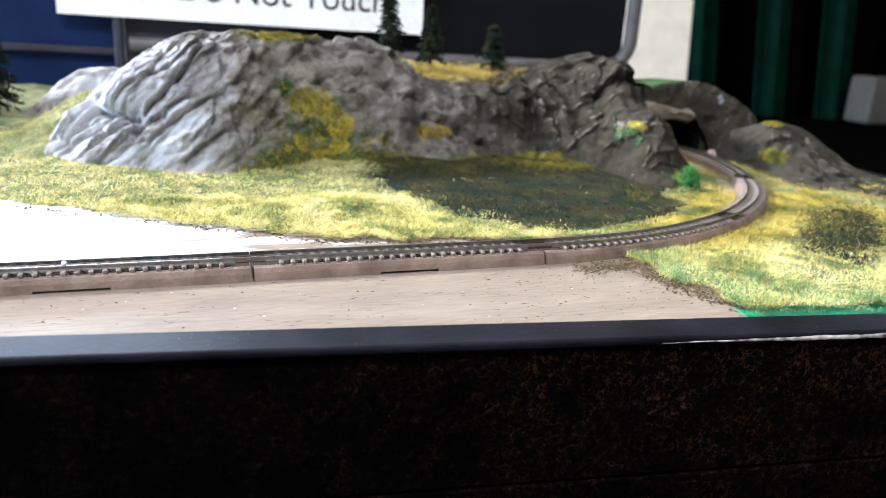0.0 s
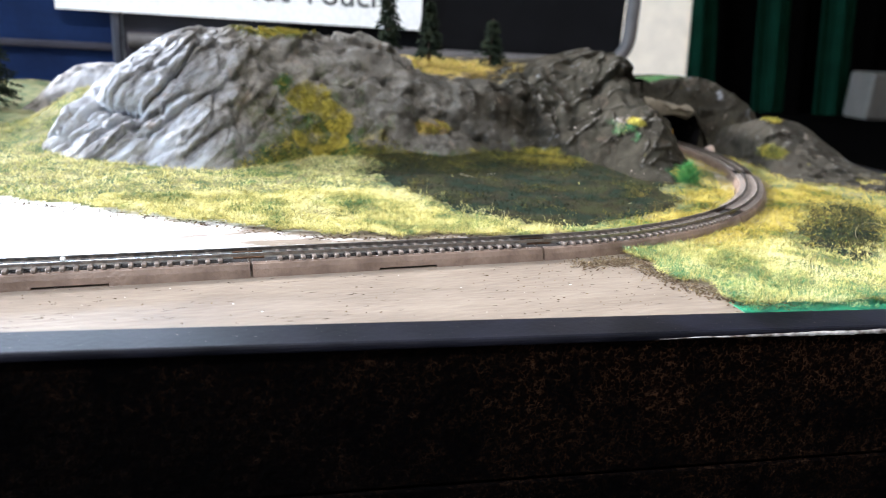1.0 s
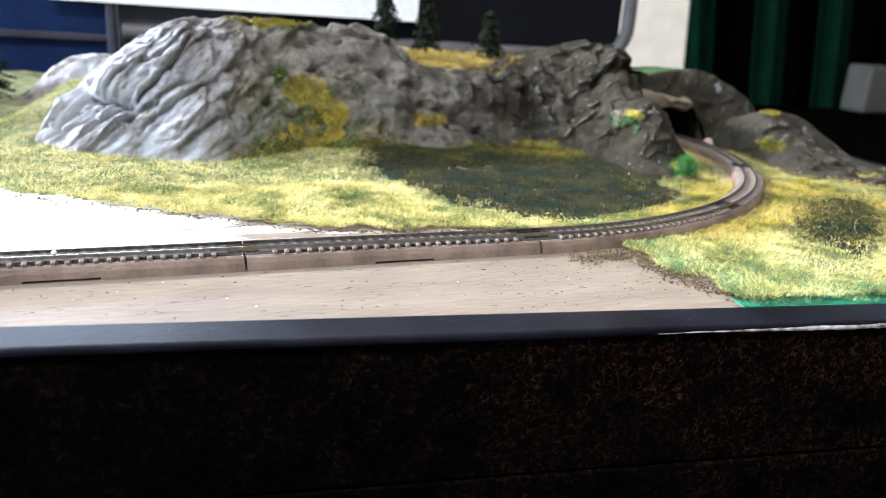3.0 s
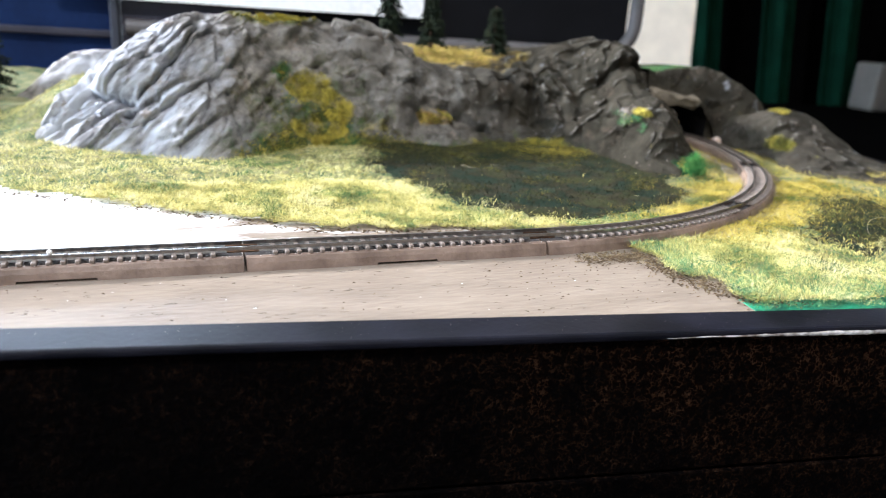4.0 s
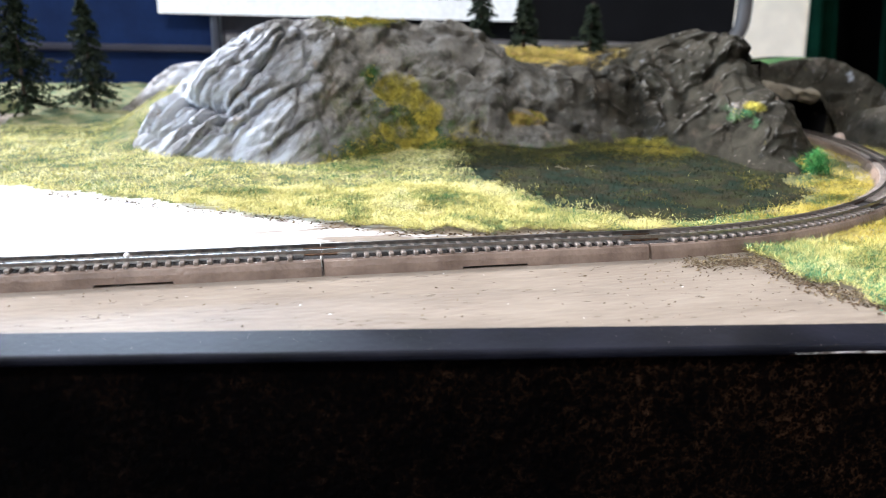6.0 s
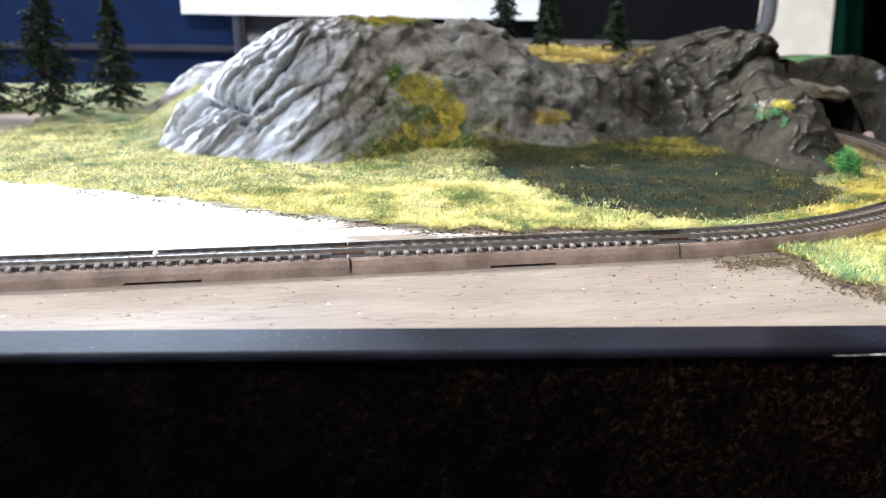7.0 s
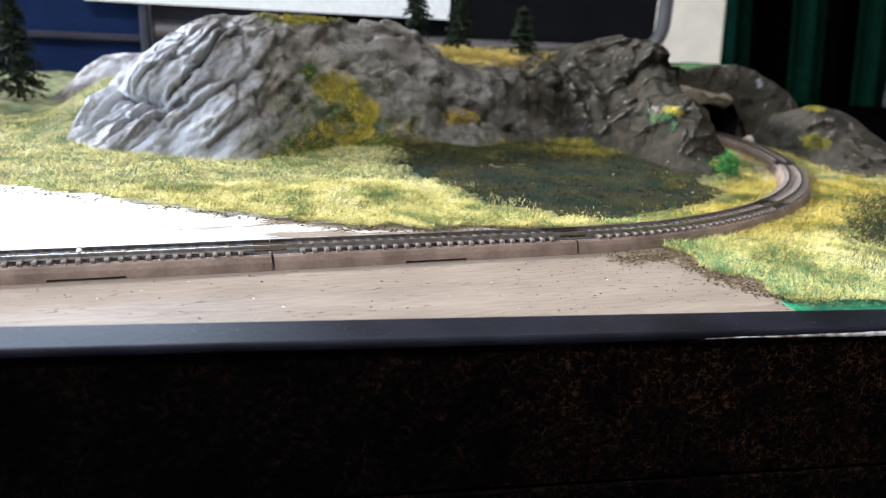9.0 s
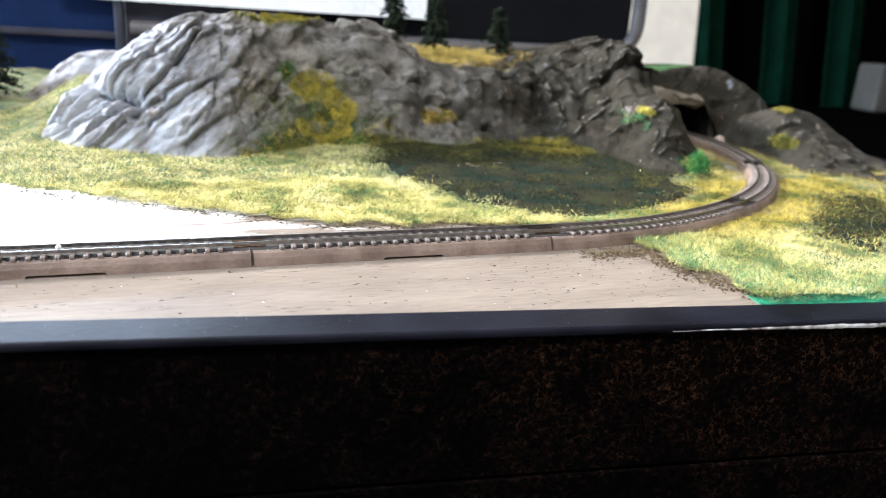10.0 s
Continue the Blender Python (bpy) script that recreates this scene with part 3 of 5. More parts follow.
h = BED_W / 2
TROUGH = [(h - 0.04, 0.15), (h - 0.075, 0.235), (h - 0.13, BED_H), (h - 0.17, BED_H), (h - 0.19, BED_H - 0.06), (-h + 0.19, BED_H - 0.06), (-h + 0.17, BED_H), (-h + 0.13, BED_H), (-h + 0.075, 0.235), (-h + 0.035, 0.15)]
FULL = [(-h, 0.0), (h, 0.0)] + TROUGH
NOTCHED = [(-h + 0.3, 0.0), (h, 0.0)] + TROUGH + [(-h + 0.01, 0.045), (-h + 0.3, 0.045)]
RAIL = [(-0.028, 0), (0.028, 0), (0.022, 0.02), (0.009, 0.03), (0.009, 0.065), (0.02, 0.072), (0.02, 0.095), (-0.02, 0.095), (-0.02, 0.072), (-0.009, 0.065), (-0.009, 0.03), (-0.022, 0.02)]
sleeper_mesh = None


def track_section(s0, s1, label):
    global sleeper_mesh
    mid = (s0 + s1) / 2
    at, _ = along(mid)
    ob = thing("track_section", label, "model track", at, group="track sections")
    g = 0.025
    step = 0.6 if s0 >= 6 else 3.0
    lo = lambda vf: ([v - at for v in vf[0]], vf[1])
    bed = joined([sweep(FULL, s0 + g, mid - 0.58, step), sweep(NOTCHED, mid - 0.58, mid + 0.61, step), sweep(FULL, mid + 0.61, s1 - g, step)])
    mesh("roadbed", *lo(bed), m_bed, ob)
    # dark sheet in the trough: the shade between sleepers, put in as colour
    floor_ring = [(-h + 0.195, BED_H - 0.058), (h - 0.195, BED_H - 0.058), (h - 0.195, BED_H - 0.05), (-h + 0.195, BED_H - 0.05)]
    mesh("gap_shade", *lo(sweep(floor_ring, s0 + g, s1 - g, step)), m_gap_shade, ob, label="dark sheet for the shade between the sleepers")
    for side in (-1, 1):
        prof = [(o + side * (GAUGE / 2 + 0.02), z + BED_H + 0.035) for o, z in RAIL]
        mesh("rail", *lo(sweep(prof, s0 + 0.005, s1 - 0.005, step)), m_rail, ob)
        jp = [(side * (GAUGE / 2 + 0.02) + o, BED_H + 0.03 + z) for o, z in ((-0.04, 0), (0.04, 0), (0.04, 0.02), (0.03, 0.035), (-0.03, 0.035), (-0.04, 0.02))]
        mesh("rail_joiner", *lo(sweep(jp, s1 - 0.3, s1 + 0.26, 0.28)), m_copper, ob, label="copper rail joiner")
    if sleeper_mesh is None:
        b = slab((0.085, 0.7, 0.075), (0, 0, 0.034), 0.015, steps=1)
        bmesh.ops.scale(b, vec=(CM, CM, CM), verts=b.verts)
        sleeper_mesh = bpy.data.meshes.new("sleeper")
        b.to_mesh(sleeper_mesh)
        b.free()
        sleeper_mesh.materials.append(m_sleeper)
    n = round((s1 - s0) / 0.2143)
    for i in range(n):
        s = s0 + (i + 0.5) * (s1 - s0) / n
        if s - s0 < 0.4 or s1 - s < 0.4:
            continue
        p, a = along(s)
        sl = new("sleeper", sleeper_mesh)
        sl.parent = ob
        sl.matrix_basis = Matrix.Translation((p - at + Vector((0, 0, BED_H - 0.005))) * CM) @ Matrix.Rotation(a, 4, "Z")
    return ob


TRACK = "brown plastic roadbed track section with steel rails"
for s0 in (-18, -12, -6, 0):
    track_section(s0, s0 + 6, "straight " + TRACK)
ARC = RADIUS * radians(30)
for k in range(6):
    track_section(6 + k * ARC, 6 + (k + 1) * ARC, "curved " + TRACK)


# ---- hills ----
def plates(x, y, z, seed):
    """Tilted plates with cracks between them: height and crack depth at a place."""
    far, cells = noise.voronoi((x + seed, y, z), distance_metric="DISTANCE")
    home = Vector(cells[0])
    lean = Vector((noise.cell(home * 3.1), noise.cell(home * 4.7 + Vector((9, 0, 0))), noise.cell(home * 5.3 + Vector((0, 9, 0)))))
    height = 0.7 * (noise.cell(home * 7.7) - 0.5) + (Vector((x + seed, y, z)) - home).dot(lean - Vector((0.5, 0.5, 0.5))) * 1.1
    return height, max(0.0, 1 - (far[1] - far[0]) / 0.16)


def rock_relief(q, x, seed):
    """Height of the plaster rock: slanting plates at the bright end, rounded lumps and pits at the other."""
    bright = max(0.0, min(1.0, (3.4 - x) / 4.5)) if seed == 0.0 else 0.25
    w1, w2 = fbm(q.x * 0.9 + seed, q.y * 0.9, q.z * 0.9 + 2, 3), fbm(q.x * 0.9 + 17, q.y * 0.9 + seed, q.z * 0.9, 3)
    n1 = fbm(q.x + seed, q.y, q.z * 1.3, 3)
    along_l, across_l = q.x * 0.72 + q.z * 0.69 + 0.1 * w1, -q.x * 0.69 + q.z * 0.72 + 0.1 * w2
    total = (0.5 - 0.2 * bright) * n1 + 0.04 * fbm(q.x * 7 + seed, q.y * 7 + 5, q.z * 7, 3)
    if bright > 0:
        big, crack = plates(along_l * 0.4, q.y * 0.7, across_l * 1.35, seed + 3)
        fine, split = plates(along_l * 0.8, q.y * 1.6, across_l * 4.0, seed + 8)
        chip, nick = plates(along_l * 2.4 + 0.2 * w1, q.y * 3.6, across_l * 7.0, seed + 14)
        total += bright * (0.44 * big - 0.45 * crack ** 2 + 0.24 * fine - 0.2 * split ** 2 + 0.09 * chip - 0.05 * nick)
    if bright < 1:
        big, crack = plates(q.x * 0.75 + 0.5 * w1, q.y * 0.8, q.z * 0.9 + 0.5 * w2, seed + 5)
        lump, split = plates(q.x * 2.3 + 0.6 * w2, q.y * 2.3, q.z * 2.0 + 0.6 * w1, seed + 11)
        if seed == 0.0 and 8 < x < 14.5:
            total -= 0.35 * min(1.0, (x - 8) / 1.5, (14.5 - x) / 1.5) * max(0.0, 0.35 - abs(noise.noise((q.x * 2.6, q.y * 0.6, q.z * 0.7 + 4)))) / 0.35
        pit = max(0.0, noise.noise((q.x * 2.2 + seed, q.y * 2.2, q.z * 2.2 + 31)) - 0.28)
        total += (1 - bright) * (0.3 * big - 0.12 * crack + 0.13 * lump - 0.07 * split - 0.9 * pit)
    return total


def hill(name, label, stations, along_n, up_n, back_n, rough, patches, grow=0.9, seed=0.0, paler=0.0):
    """A rocky hill. stations: front foot, crest, back foot. patches: centre, reach, tint of flock."""
    F, C, B = ([s[i] for s in stations] for i in range(3))
    verts, faces, edge = [], [], up_n + back_n + 1
    for i in range(along_n + 1):
        s = i / along_n
        f, c, b = lerp_line(F, s), lerp_line(C, s), lerp_line(B, s)
        for j in range(edge):
            if j <= up_n:
                t = j / up_n
                p = f.lerp(c, t)
                p.z = f.z + (c.z - f.z) * (grow * math.sin(t * math.pi / 2) + (1 - grow) * t * t)
                fade = min(1.0, 4 * t + 0.08)
            else:
                t = (j - up_n) / back_n
                p = c.lerp(b, t)
                p.z = c.z + (b.z - c.z) * (1 - math.cos(t * math.pi / 2)) if b.z < c.z * 0.5 else c.z + (b.z - c.z) * t
                fade = 1.0 - 0.7 * min(1.0, 3 * t)
            ends = min(1.0, 8 * s + 0.1, 8 * (1 - s) + 0.1)
            d = rough * fade * ends * rock_relief(p * 0.55, p.x, seed)
            out = Vector((c.x - f.x, c.y - f.y, 0))
            out = (-out.normalized() if out.length > 1e-6 else Vector((0, -1, 0))) * 0.7 + Vector((0, 0, 0.55))
            p = p + out * d
            if j == 0 or j == edge - 1:
                p.z -= 0.25
            verts.append(p)
    for i in range(along_n):
        for j in range(edge - 1):
            q = i * edge + j
            faces.append((q, q + edge, q + edge + 1, q + 1))
    ob = mesh(name, verts, faces, m_rock, smooth=True)
    me = ob.data
    for key in ("flock", "tint", "lit_tone", "pale"):
        me.attributes.new(key, "FLOAT", "POINT")
    flock_v, tint_v, lit_tone_v, pale_v = [], [], [], []
    for p in verts:
        best, tone = 0.0, 0.5
        for (cx, cy, cz), (rx, ry, rz), tt in patches:
            d = math.sqrt(((p.x - cx) / rx) ** 2 + ((p.y - cy) / ry) ** 2 + ((p.z - cz) / rz) ** 2)
            k = max(0.0, 1.25 - d + 0.35 * noise.noise((p.x * 1.6, p.y * 1.6, p.z * 1.6)))
            if k > best:
                best, tone = k, tt
        thin = 0.66 * max(0.0, 1 - math.hypot((p.x - 3.4) / 4.6, (p.z - 1.0) / 3.0)) + (0.5 if p.z < 0.7 and 0.5 < p.x < 13 else 0.0) * max(0.0, 1 - p.z / 0.7)
        if best < thin:
            best, tone = thin, 0.22 + 0.25 * noise.noise((p.x * 0.9, p.y * 0.9, p.z * 0.9 + 5))
        flock_v.append(min(1.0, best))
        tint_v.append(tone + 0.12 * noise.noise((p.x * 4, p.y * 4, p.z * 4)))
        # light from the left stored as rock tone: paler left, darker right
        lit_tone_v.append(max(paler, min(0.95, (11.0 - p.x) / 6 + 0.5 * noise.noise((p.x * 0.8, p.y * 0.8, p.z * 0.8)))))
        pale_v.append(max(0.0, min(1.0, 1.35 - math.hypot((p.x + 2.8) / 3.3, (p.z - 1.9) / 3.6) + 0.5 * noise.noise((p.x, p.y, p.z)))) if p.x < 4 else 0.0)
    for key, values in (("flock", flock_v), ("tint", tint_v), ("lit_tone", lit_tone_v), ("pale", pale_v)):
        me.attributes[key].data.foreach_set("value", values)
    return tagged(ob, label, "model hill")


MAIN = [
    ((-5.2, 12.5, 0), (-5.0, 12.8, 0.3), (-4.9, 14.5, 0)),
    ((-4.6, 11.7, 0), (-4.2, 12.1, 1.5), (-4.0, 16, 0)),
    ((-3.6, 10.8, 0), (-2.95, 12.0, 2.6), (-3.0, 19, 0)),
    ((-2.2, 10.1, 0), (-2.0, 12.2, 3.5), (-2.0, 20, 0)),
    ((-0.6, 9.5, 0), (-1.1, 12.5, 4.0), (-0.6, 20, 0)),
    ((0.7, 9.5, 0), (0.1, 12.9, 4.15), (0.7, 21, 0)),
    ((2.0, 10.8, 0), (1.6, 13.4, 4.2), (2.6, 21, 0.5)),
    ((3.6, 11.6, 0), (3.6, 13.8, 4.15), (5.0, 21, 2.5)),
    ((5.4, 11.8, 0), (5.5, 14.0, 4.15), (6.4, 21, 3.0)),
    ((7.0, 11.9, 0), (6.8, 14.0, 3.5), (7.2, 21, 3.2)),
    ((8.6, 11.8, 0), (8.3, 13.6, 2.6), (8.6, 21, 3.2)),
    ((10.6, 12.2, 0), (11.2, 13.9, 2.65), (11.5, 21, 3.2)),
    ((12.2, 11.4, 0), (13.0, 14.6, 3.4), (13.6, 21, 3.2)),
    ((13.2, 9.4, 0), (15.0, 14.6, 4.05), (15.4, 21, 2.8)),
    ((13.5, 7.3, 0), (15.6, 13.7, 3.95), (17.0, 21, 2.6)),
    ((14.2, 6.4, 0), (15.8, 12.6, 3.25), (18.0, 20, 2.6)),
    ((15.4, 6.9, 0), (15.9, 12.0, 2.6), (18.6, 18.5, 2.8)),
    ((16.2, 8.2, 0), (16.2, 12.4, 2.5), (18.8, 17, 2.8)),
    ((16.9, 9.9, 0), (16.8, 13.2, 2.5), (18.8, 16, 2.8)),
    ((17.6, 13.2, 0), (17.7, 14.2, 2.6), (18.8, 15.6, 2.8)),
]
FLOCK = [
    ((3.2, 12.1, 1.95), (0.95, 1.6, 0.8), 0.42), ((4.3, 11.8, 1.15), (0.95, 1.5, 0.6), 0.5), ((3.8, 12.0, 1.5), (0.8, 1.4, 0.6), 0.45), ((2.5, 12.2, 2.4), (0.5, 1.0, 0.5), 0.12), ((2.4, 13.2, 4.1), (1.9, 1.0, 0.35), 0.3),
    ((7.8, 12.9, 0.9), (1.0, 1.0, 0.35), 0.75), ((10.0, 17.8, 3.0), (3.2, 3.8, 1.0), 0.72), ((14.3, 9.3, 1.7), (0.35, 0.7, 0.2), 0.42),
    ((13.7, 9.1, 1.5), (0.5, 1.2, 0.4), 0.05), ((11.6, 11.7, 0.15), (2.0, 1.0, 0.3), 0.36),
    ((3.9, 11.5, 0.3), (2.6, 1.0, 0.9), 0.45), ((16.4, 8.6, 0.35), (0.5, 0.8, 0.55), 0.03), ((14.7, 6.9, 0.35), (0.55, 0.6, 0.4), 0.03), ((2.9, 12.0, 2.9), (0.5, 0.9, 0.4), 0.15),
    ((5.6, 11.4, 0.4), (1.6, 0.7, 0.45), 0.3),
]
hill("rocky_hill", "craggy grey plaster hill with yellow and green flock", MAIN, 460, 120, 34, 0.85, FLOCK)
hill("low_hill", "small grey plaster outcrop behind the grass", [
    ((-7.2, 20.4, 0), (-6.9, 21, 0.2), (-6.8, 23, 0)), ((-6.0, 19.2, 0), (-5.6, 21, 1.6), (-5.6, 24, 0)), ((-4.4, 18.8, 0), (-4.2, 21, 2.3), (-4.2, 24, 0)),
    ((-2.6, 18.8, 0), (-2.8, 21, 2.1), (-2.6, 24, 0)), ((-0.8, 19.2, 0), (-1.0, 21, 1.0), (-1, 24, 0)), ((0.4, 20.4, 0), (0.2, 21, 0.2), (0.2, 23, 0))],
    90, 30, 12, 0.6, [], seed=21.0)
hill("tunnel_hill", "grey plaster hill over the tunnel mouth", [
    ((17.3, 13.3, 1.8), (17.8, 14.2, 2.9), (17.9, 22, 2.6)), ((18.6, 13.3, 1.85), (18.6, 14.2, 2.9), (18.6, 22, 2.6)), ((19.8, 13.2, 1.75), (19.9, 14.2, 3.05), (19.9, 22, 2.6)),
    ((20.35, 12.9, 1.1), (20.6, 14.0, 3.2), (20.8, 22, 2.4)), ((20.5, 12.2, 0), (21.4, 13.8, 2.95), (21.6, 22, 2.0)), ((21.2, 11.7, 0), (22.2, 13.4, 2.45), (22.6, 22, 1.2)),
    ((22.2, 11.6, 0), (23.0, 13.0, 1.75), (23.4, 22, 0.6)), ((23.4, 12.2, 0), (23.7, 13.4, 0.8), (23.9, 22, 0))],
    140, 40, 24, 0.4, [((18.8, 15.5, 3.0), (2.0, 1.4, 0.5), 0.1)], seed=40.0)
hill("cutting_slope", "grey plaster slope beside the track with yellow flock", [
    ((20.3, 12.4, 0), (21.2, 12.6, 1.2), (26.0, 13.2, -0.2)), ((20.2, 10.6, 0), (21.4, 11.4, 1.75), (26.0, 12, -0.2)), ((19.8, 8.8, 0), (22.0, 10.5, 1.85), (25.9, 11, -0.2)),
    ((19.1, 6.9, 0), (22.6, 9.4, 1.2), (25.8, 10, -0.2)), ((18.5, 5.2, 0), (22.5, 8.0, 0.55), (25.7, 9, -0.2)), ((18.6, 4.0, 0), (22.9, 6.6, 0.3), (25.6, 8, -0.2)), ((20.0, 3.2, 0), (23.6, 5.2, 0.25), (25.5, 7, -0.2)), ((22.6, 3.0, 0), (24.3, 4.4, 0.15), (25.2, 5, -0.2))],
    150, 40, 10, 0.6, [((21.7, 10.6, 1.9), (0.6, 0.8, 0.35), 0.6), ((20.7, 9.2, 0.6), (0.7, 0.9, 0.35), 0.35), ((18.8, 5.2, 0.15), (0.8, 1.0, 0.3), 0.25)], seed=63.0, paler=0.05)

# black lining added to keep the tunnel mouth dark, and the lintel
verts, faces = sweep([(-0.95, 0), (-0.95, 0.95), (-0.7, 1.45), (-0.3, 1.7), (0.3, 1.7), (0.7, 1.45), (0.95, 0.95), (0.95, 0)], 6 + RADIUS * radians(87), 6 + RADIUS * radians(185), 0.6, cap=False)
tagged(mesh("tunnel_lining", verts, faces, m_black, smooth=False), "added black arched lining that keeps the tunnel dark", "tunnel", kind="structure")
b = slab((0.75, 0.9, 2.0), (0, 0, 0), 0.12)
bmesh.ops.subdivide_edges(b, edges=b.edges[:], cuts=6, use_grid_fill=True)
for v in b.verts:
    v.co += Vector((0.5, 1, 0.3)) * 0.2 * fbm(v.co.x * 1.5 + 9, v.co.y * 1.5, v.co.z * 1.5, 3)
bmesh.ops.translate(b, vec=(20.6, 13.45, 0.85), verts=b.verts)
tagged(part("rock_pier", b, m_rock, smooth=True), "dark grey rock pier beside the tunnel mouth", "rock")
b = slab((2.4, 0.7, 0.5), (0, 0, 0), 0.14)
bmesh.ops.subdivide_edges(b, edges=b.edges[:], cuts=5, use_grid_fill=True)
for v in b.verts:
    v.co += Vector((0.5, 1, 1)) * 0.16 * fbm(v.co.x * 1.6, v.co.y * 2, v.co.z * 2, 3)
bmesh.ops.transform(b, matrix=Matrix.Translation((18.5, 13.2, 1.78)) @ Matrix.Rotation(radians(5), 4, "Y"), verts=b.verts)
tagged(part("lintel", b, m_concrete, smooth=True), "weathered tan stone lintel over the tunnel mouth", "lintel")
b = bmesh.new()
bmesh.ops.create_icosphere(b, subdivisions=3, radius=0.22)
for v in b.verts:
    v.co *= 1 + 0.25 * noise.noise(v.co * 6)
bmesh.ops.translate(b, vec=(20.25, 12.2, 0.16), verts=b.verts)
tagged(part("stone", b, m_stone, smooth=True), "small pale pink stone beside the track", "stone")


# ---- grass ----
def grass_front(x):
    """The front edge of the grass inside the loop, as y for x."""
    pts = [(-24, 15.0), (-14, 11.0), (-8.55, 8.6), (-5.3, 7.0), (-3.5, 6.0), (-2.0, 5.1), (0.2, 3.8), (1.7, 2.85), (3.4, 2.3), (4.7, 2.05), (6.8, 1.75), (9.0, 1.3), (30, 1.3)]
    for (ax, ay), (bx, by) in zip(pts, pts[1:]):
        if x <= bx:
            return ay + (by - ay) * (x - ax) / (bx - ax) - 0.45 * max(0.0, min(1.0, (4.5 - x) / 3))
    return 1.3


def bed_gap(x, y):
    """Distance from the track's middle."""
    if x <= 6:
        return abs(y - MID)
    return abs(math.hypot(x - CENTRE.x, y - CENTRE.y) - RADIUS) if y < 27 else 9


def ground_height(x, y):
    return 0.06 + 1.7 * math.exp(-((x + 3.6) / 2.0) ** 2 - ((y - 16.0) / 2.6) ** 2) + 0.5 * max(0.0, min(1.0, (y - 15) / 8)) * max(0.0, min(1.0, (-x - 4) / 4)) + 0.07 * fbm(x * 0.5, y * 0.5, 3.3, 3) + 0.04 * fbm(x * 1.9, y * 1.9, 7.7, 2)


def grassy(x, y):
    wob = 0.22 * fbm(x * 1.3, y * 1.3, 1.7, 3)
    gap = bed_gap(x, y)
    q = U.x * x + U.y * y
    w = W.x * x + W.y * y
    if q > CU1 - 0.7 or w < -2.0 + 0.3 * wob or y > 31 + wob:
        return False
    if x < -10.6 + 2 * wob and 16.5 + 2 * wob < y < 22:
        return False
    inside = math.hypot(x - CENTRE.x, y - CENTRE.y) < RADIUS if x > 6 else y > MID
    if inside:
        return gap > 0.5 + 0.1 * wob and y > grass_front(x) + wob and not (x > 17 and y > 13.4)
    if x < 6 or y > 13:
        return False
    return gap > 0.5 + 0.1 * wob and x > 8.05 + wob * 1.6 - 0.15 * min(0, y)


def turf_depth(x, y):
    """How far inside the shade-darkened turf a place lies: a round hollow inside the loop, and a patch beyond the
    track.
    """
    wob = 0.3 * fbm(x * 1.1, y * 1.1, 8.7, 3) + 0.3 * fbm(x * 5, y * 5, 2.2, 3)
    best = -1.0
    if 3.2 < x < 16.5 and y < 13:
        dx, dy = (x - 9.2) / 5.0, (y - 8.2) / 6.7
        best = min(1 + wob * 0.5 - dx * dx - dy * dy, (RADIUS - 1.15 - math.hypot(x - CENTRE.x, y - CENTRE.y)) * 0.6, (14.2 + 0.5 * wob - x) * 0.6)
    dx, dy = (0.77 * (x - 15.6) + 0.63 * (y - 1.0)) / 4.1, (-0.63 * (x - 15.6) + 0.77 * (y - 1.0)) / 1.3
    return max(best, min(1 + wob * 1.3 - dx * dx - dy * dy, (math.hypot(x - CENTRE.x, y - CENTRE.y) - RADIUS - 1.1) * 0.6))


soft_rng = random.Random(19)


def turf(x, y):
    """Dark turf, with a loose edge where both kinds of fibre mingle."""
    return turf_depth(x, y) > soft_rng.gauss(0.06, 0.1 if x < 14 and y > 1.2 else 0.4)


def straw(x, y):
    return grassy(x, y) and not turf(x, y)


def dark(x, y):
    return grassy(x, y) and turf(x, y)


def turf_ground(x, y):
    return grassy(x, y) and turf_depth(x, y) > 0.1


def olive_band(x, y):
    """The yellower upper side of the hollow, below the rocks."""
    if not dark(x, y):
        return False
    if x > 14:
        return y < 6 and soft_rng.random() < 0.85
    bank = y > 9.3 + 1.2 * noise.noise((x * 0.5, y * 0.5, 4)) + soft_rng.uniform(-0.9, 0.9)
    return bank or noise.noise((x * 0.7, y * 0.9, 21)) > soft_rng.uniform(0.05, 0.5)


def sheet(name, mat, test, height, x0, x1, y0, y1, step):
    ids, verts, faces = {}, [], []
    nx, ny = int((x1 - x0) / step), int((y1 - y0) / step)
    ok = [[test(x0 + (i + 0.5) * step, y0 + (j + 0.5) * step) for j in range(ny)] for i in range(nx)]

    def vid(i, j):
        if (i, j) not in ids:
            x, y = x0 + i * step, y0 + j * step
            border = not all(0 <= a < nx and 0 <= b < ny and ok[a][b] for a in (i - 1, i) for b in (j - 1, j))
            ids[i, j] = len(verts)
            verts.append(Vector((x, y, -0.03 if border else height(x, y))))
        return ids[i, j]

    for i in range(nx):
        for j in range(ny):
            if ok[i][j]:
                faces.append((vid(i, j), vid(i + 1, j), vid(i + 1, j + 1), vid(i, j + 1)))
    return mesh(name, verts, faces, mat, smooth=True)


def mat_ground(x, y):
    """The mat ends a little short of its fibres."""
    return all(grassy(x + a, y + b) for a, b in ((0.3, 0), (-0.3, 0), (0, 0.3), (0, -0.35)))


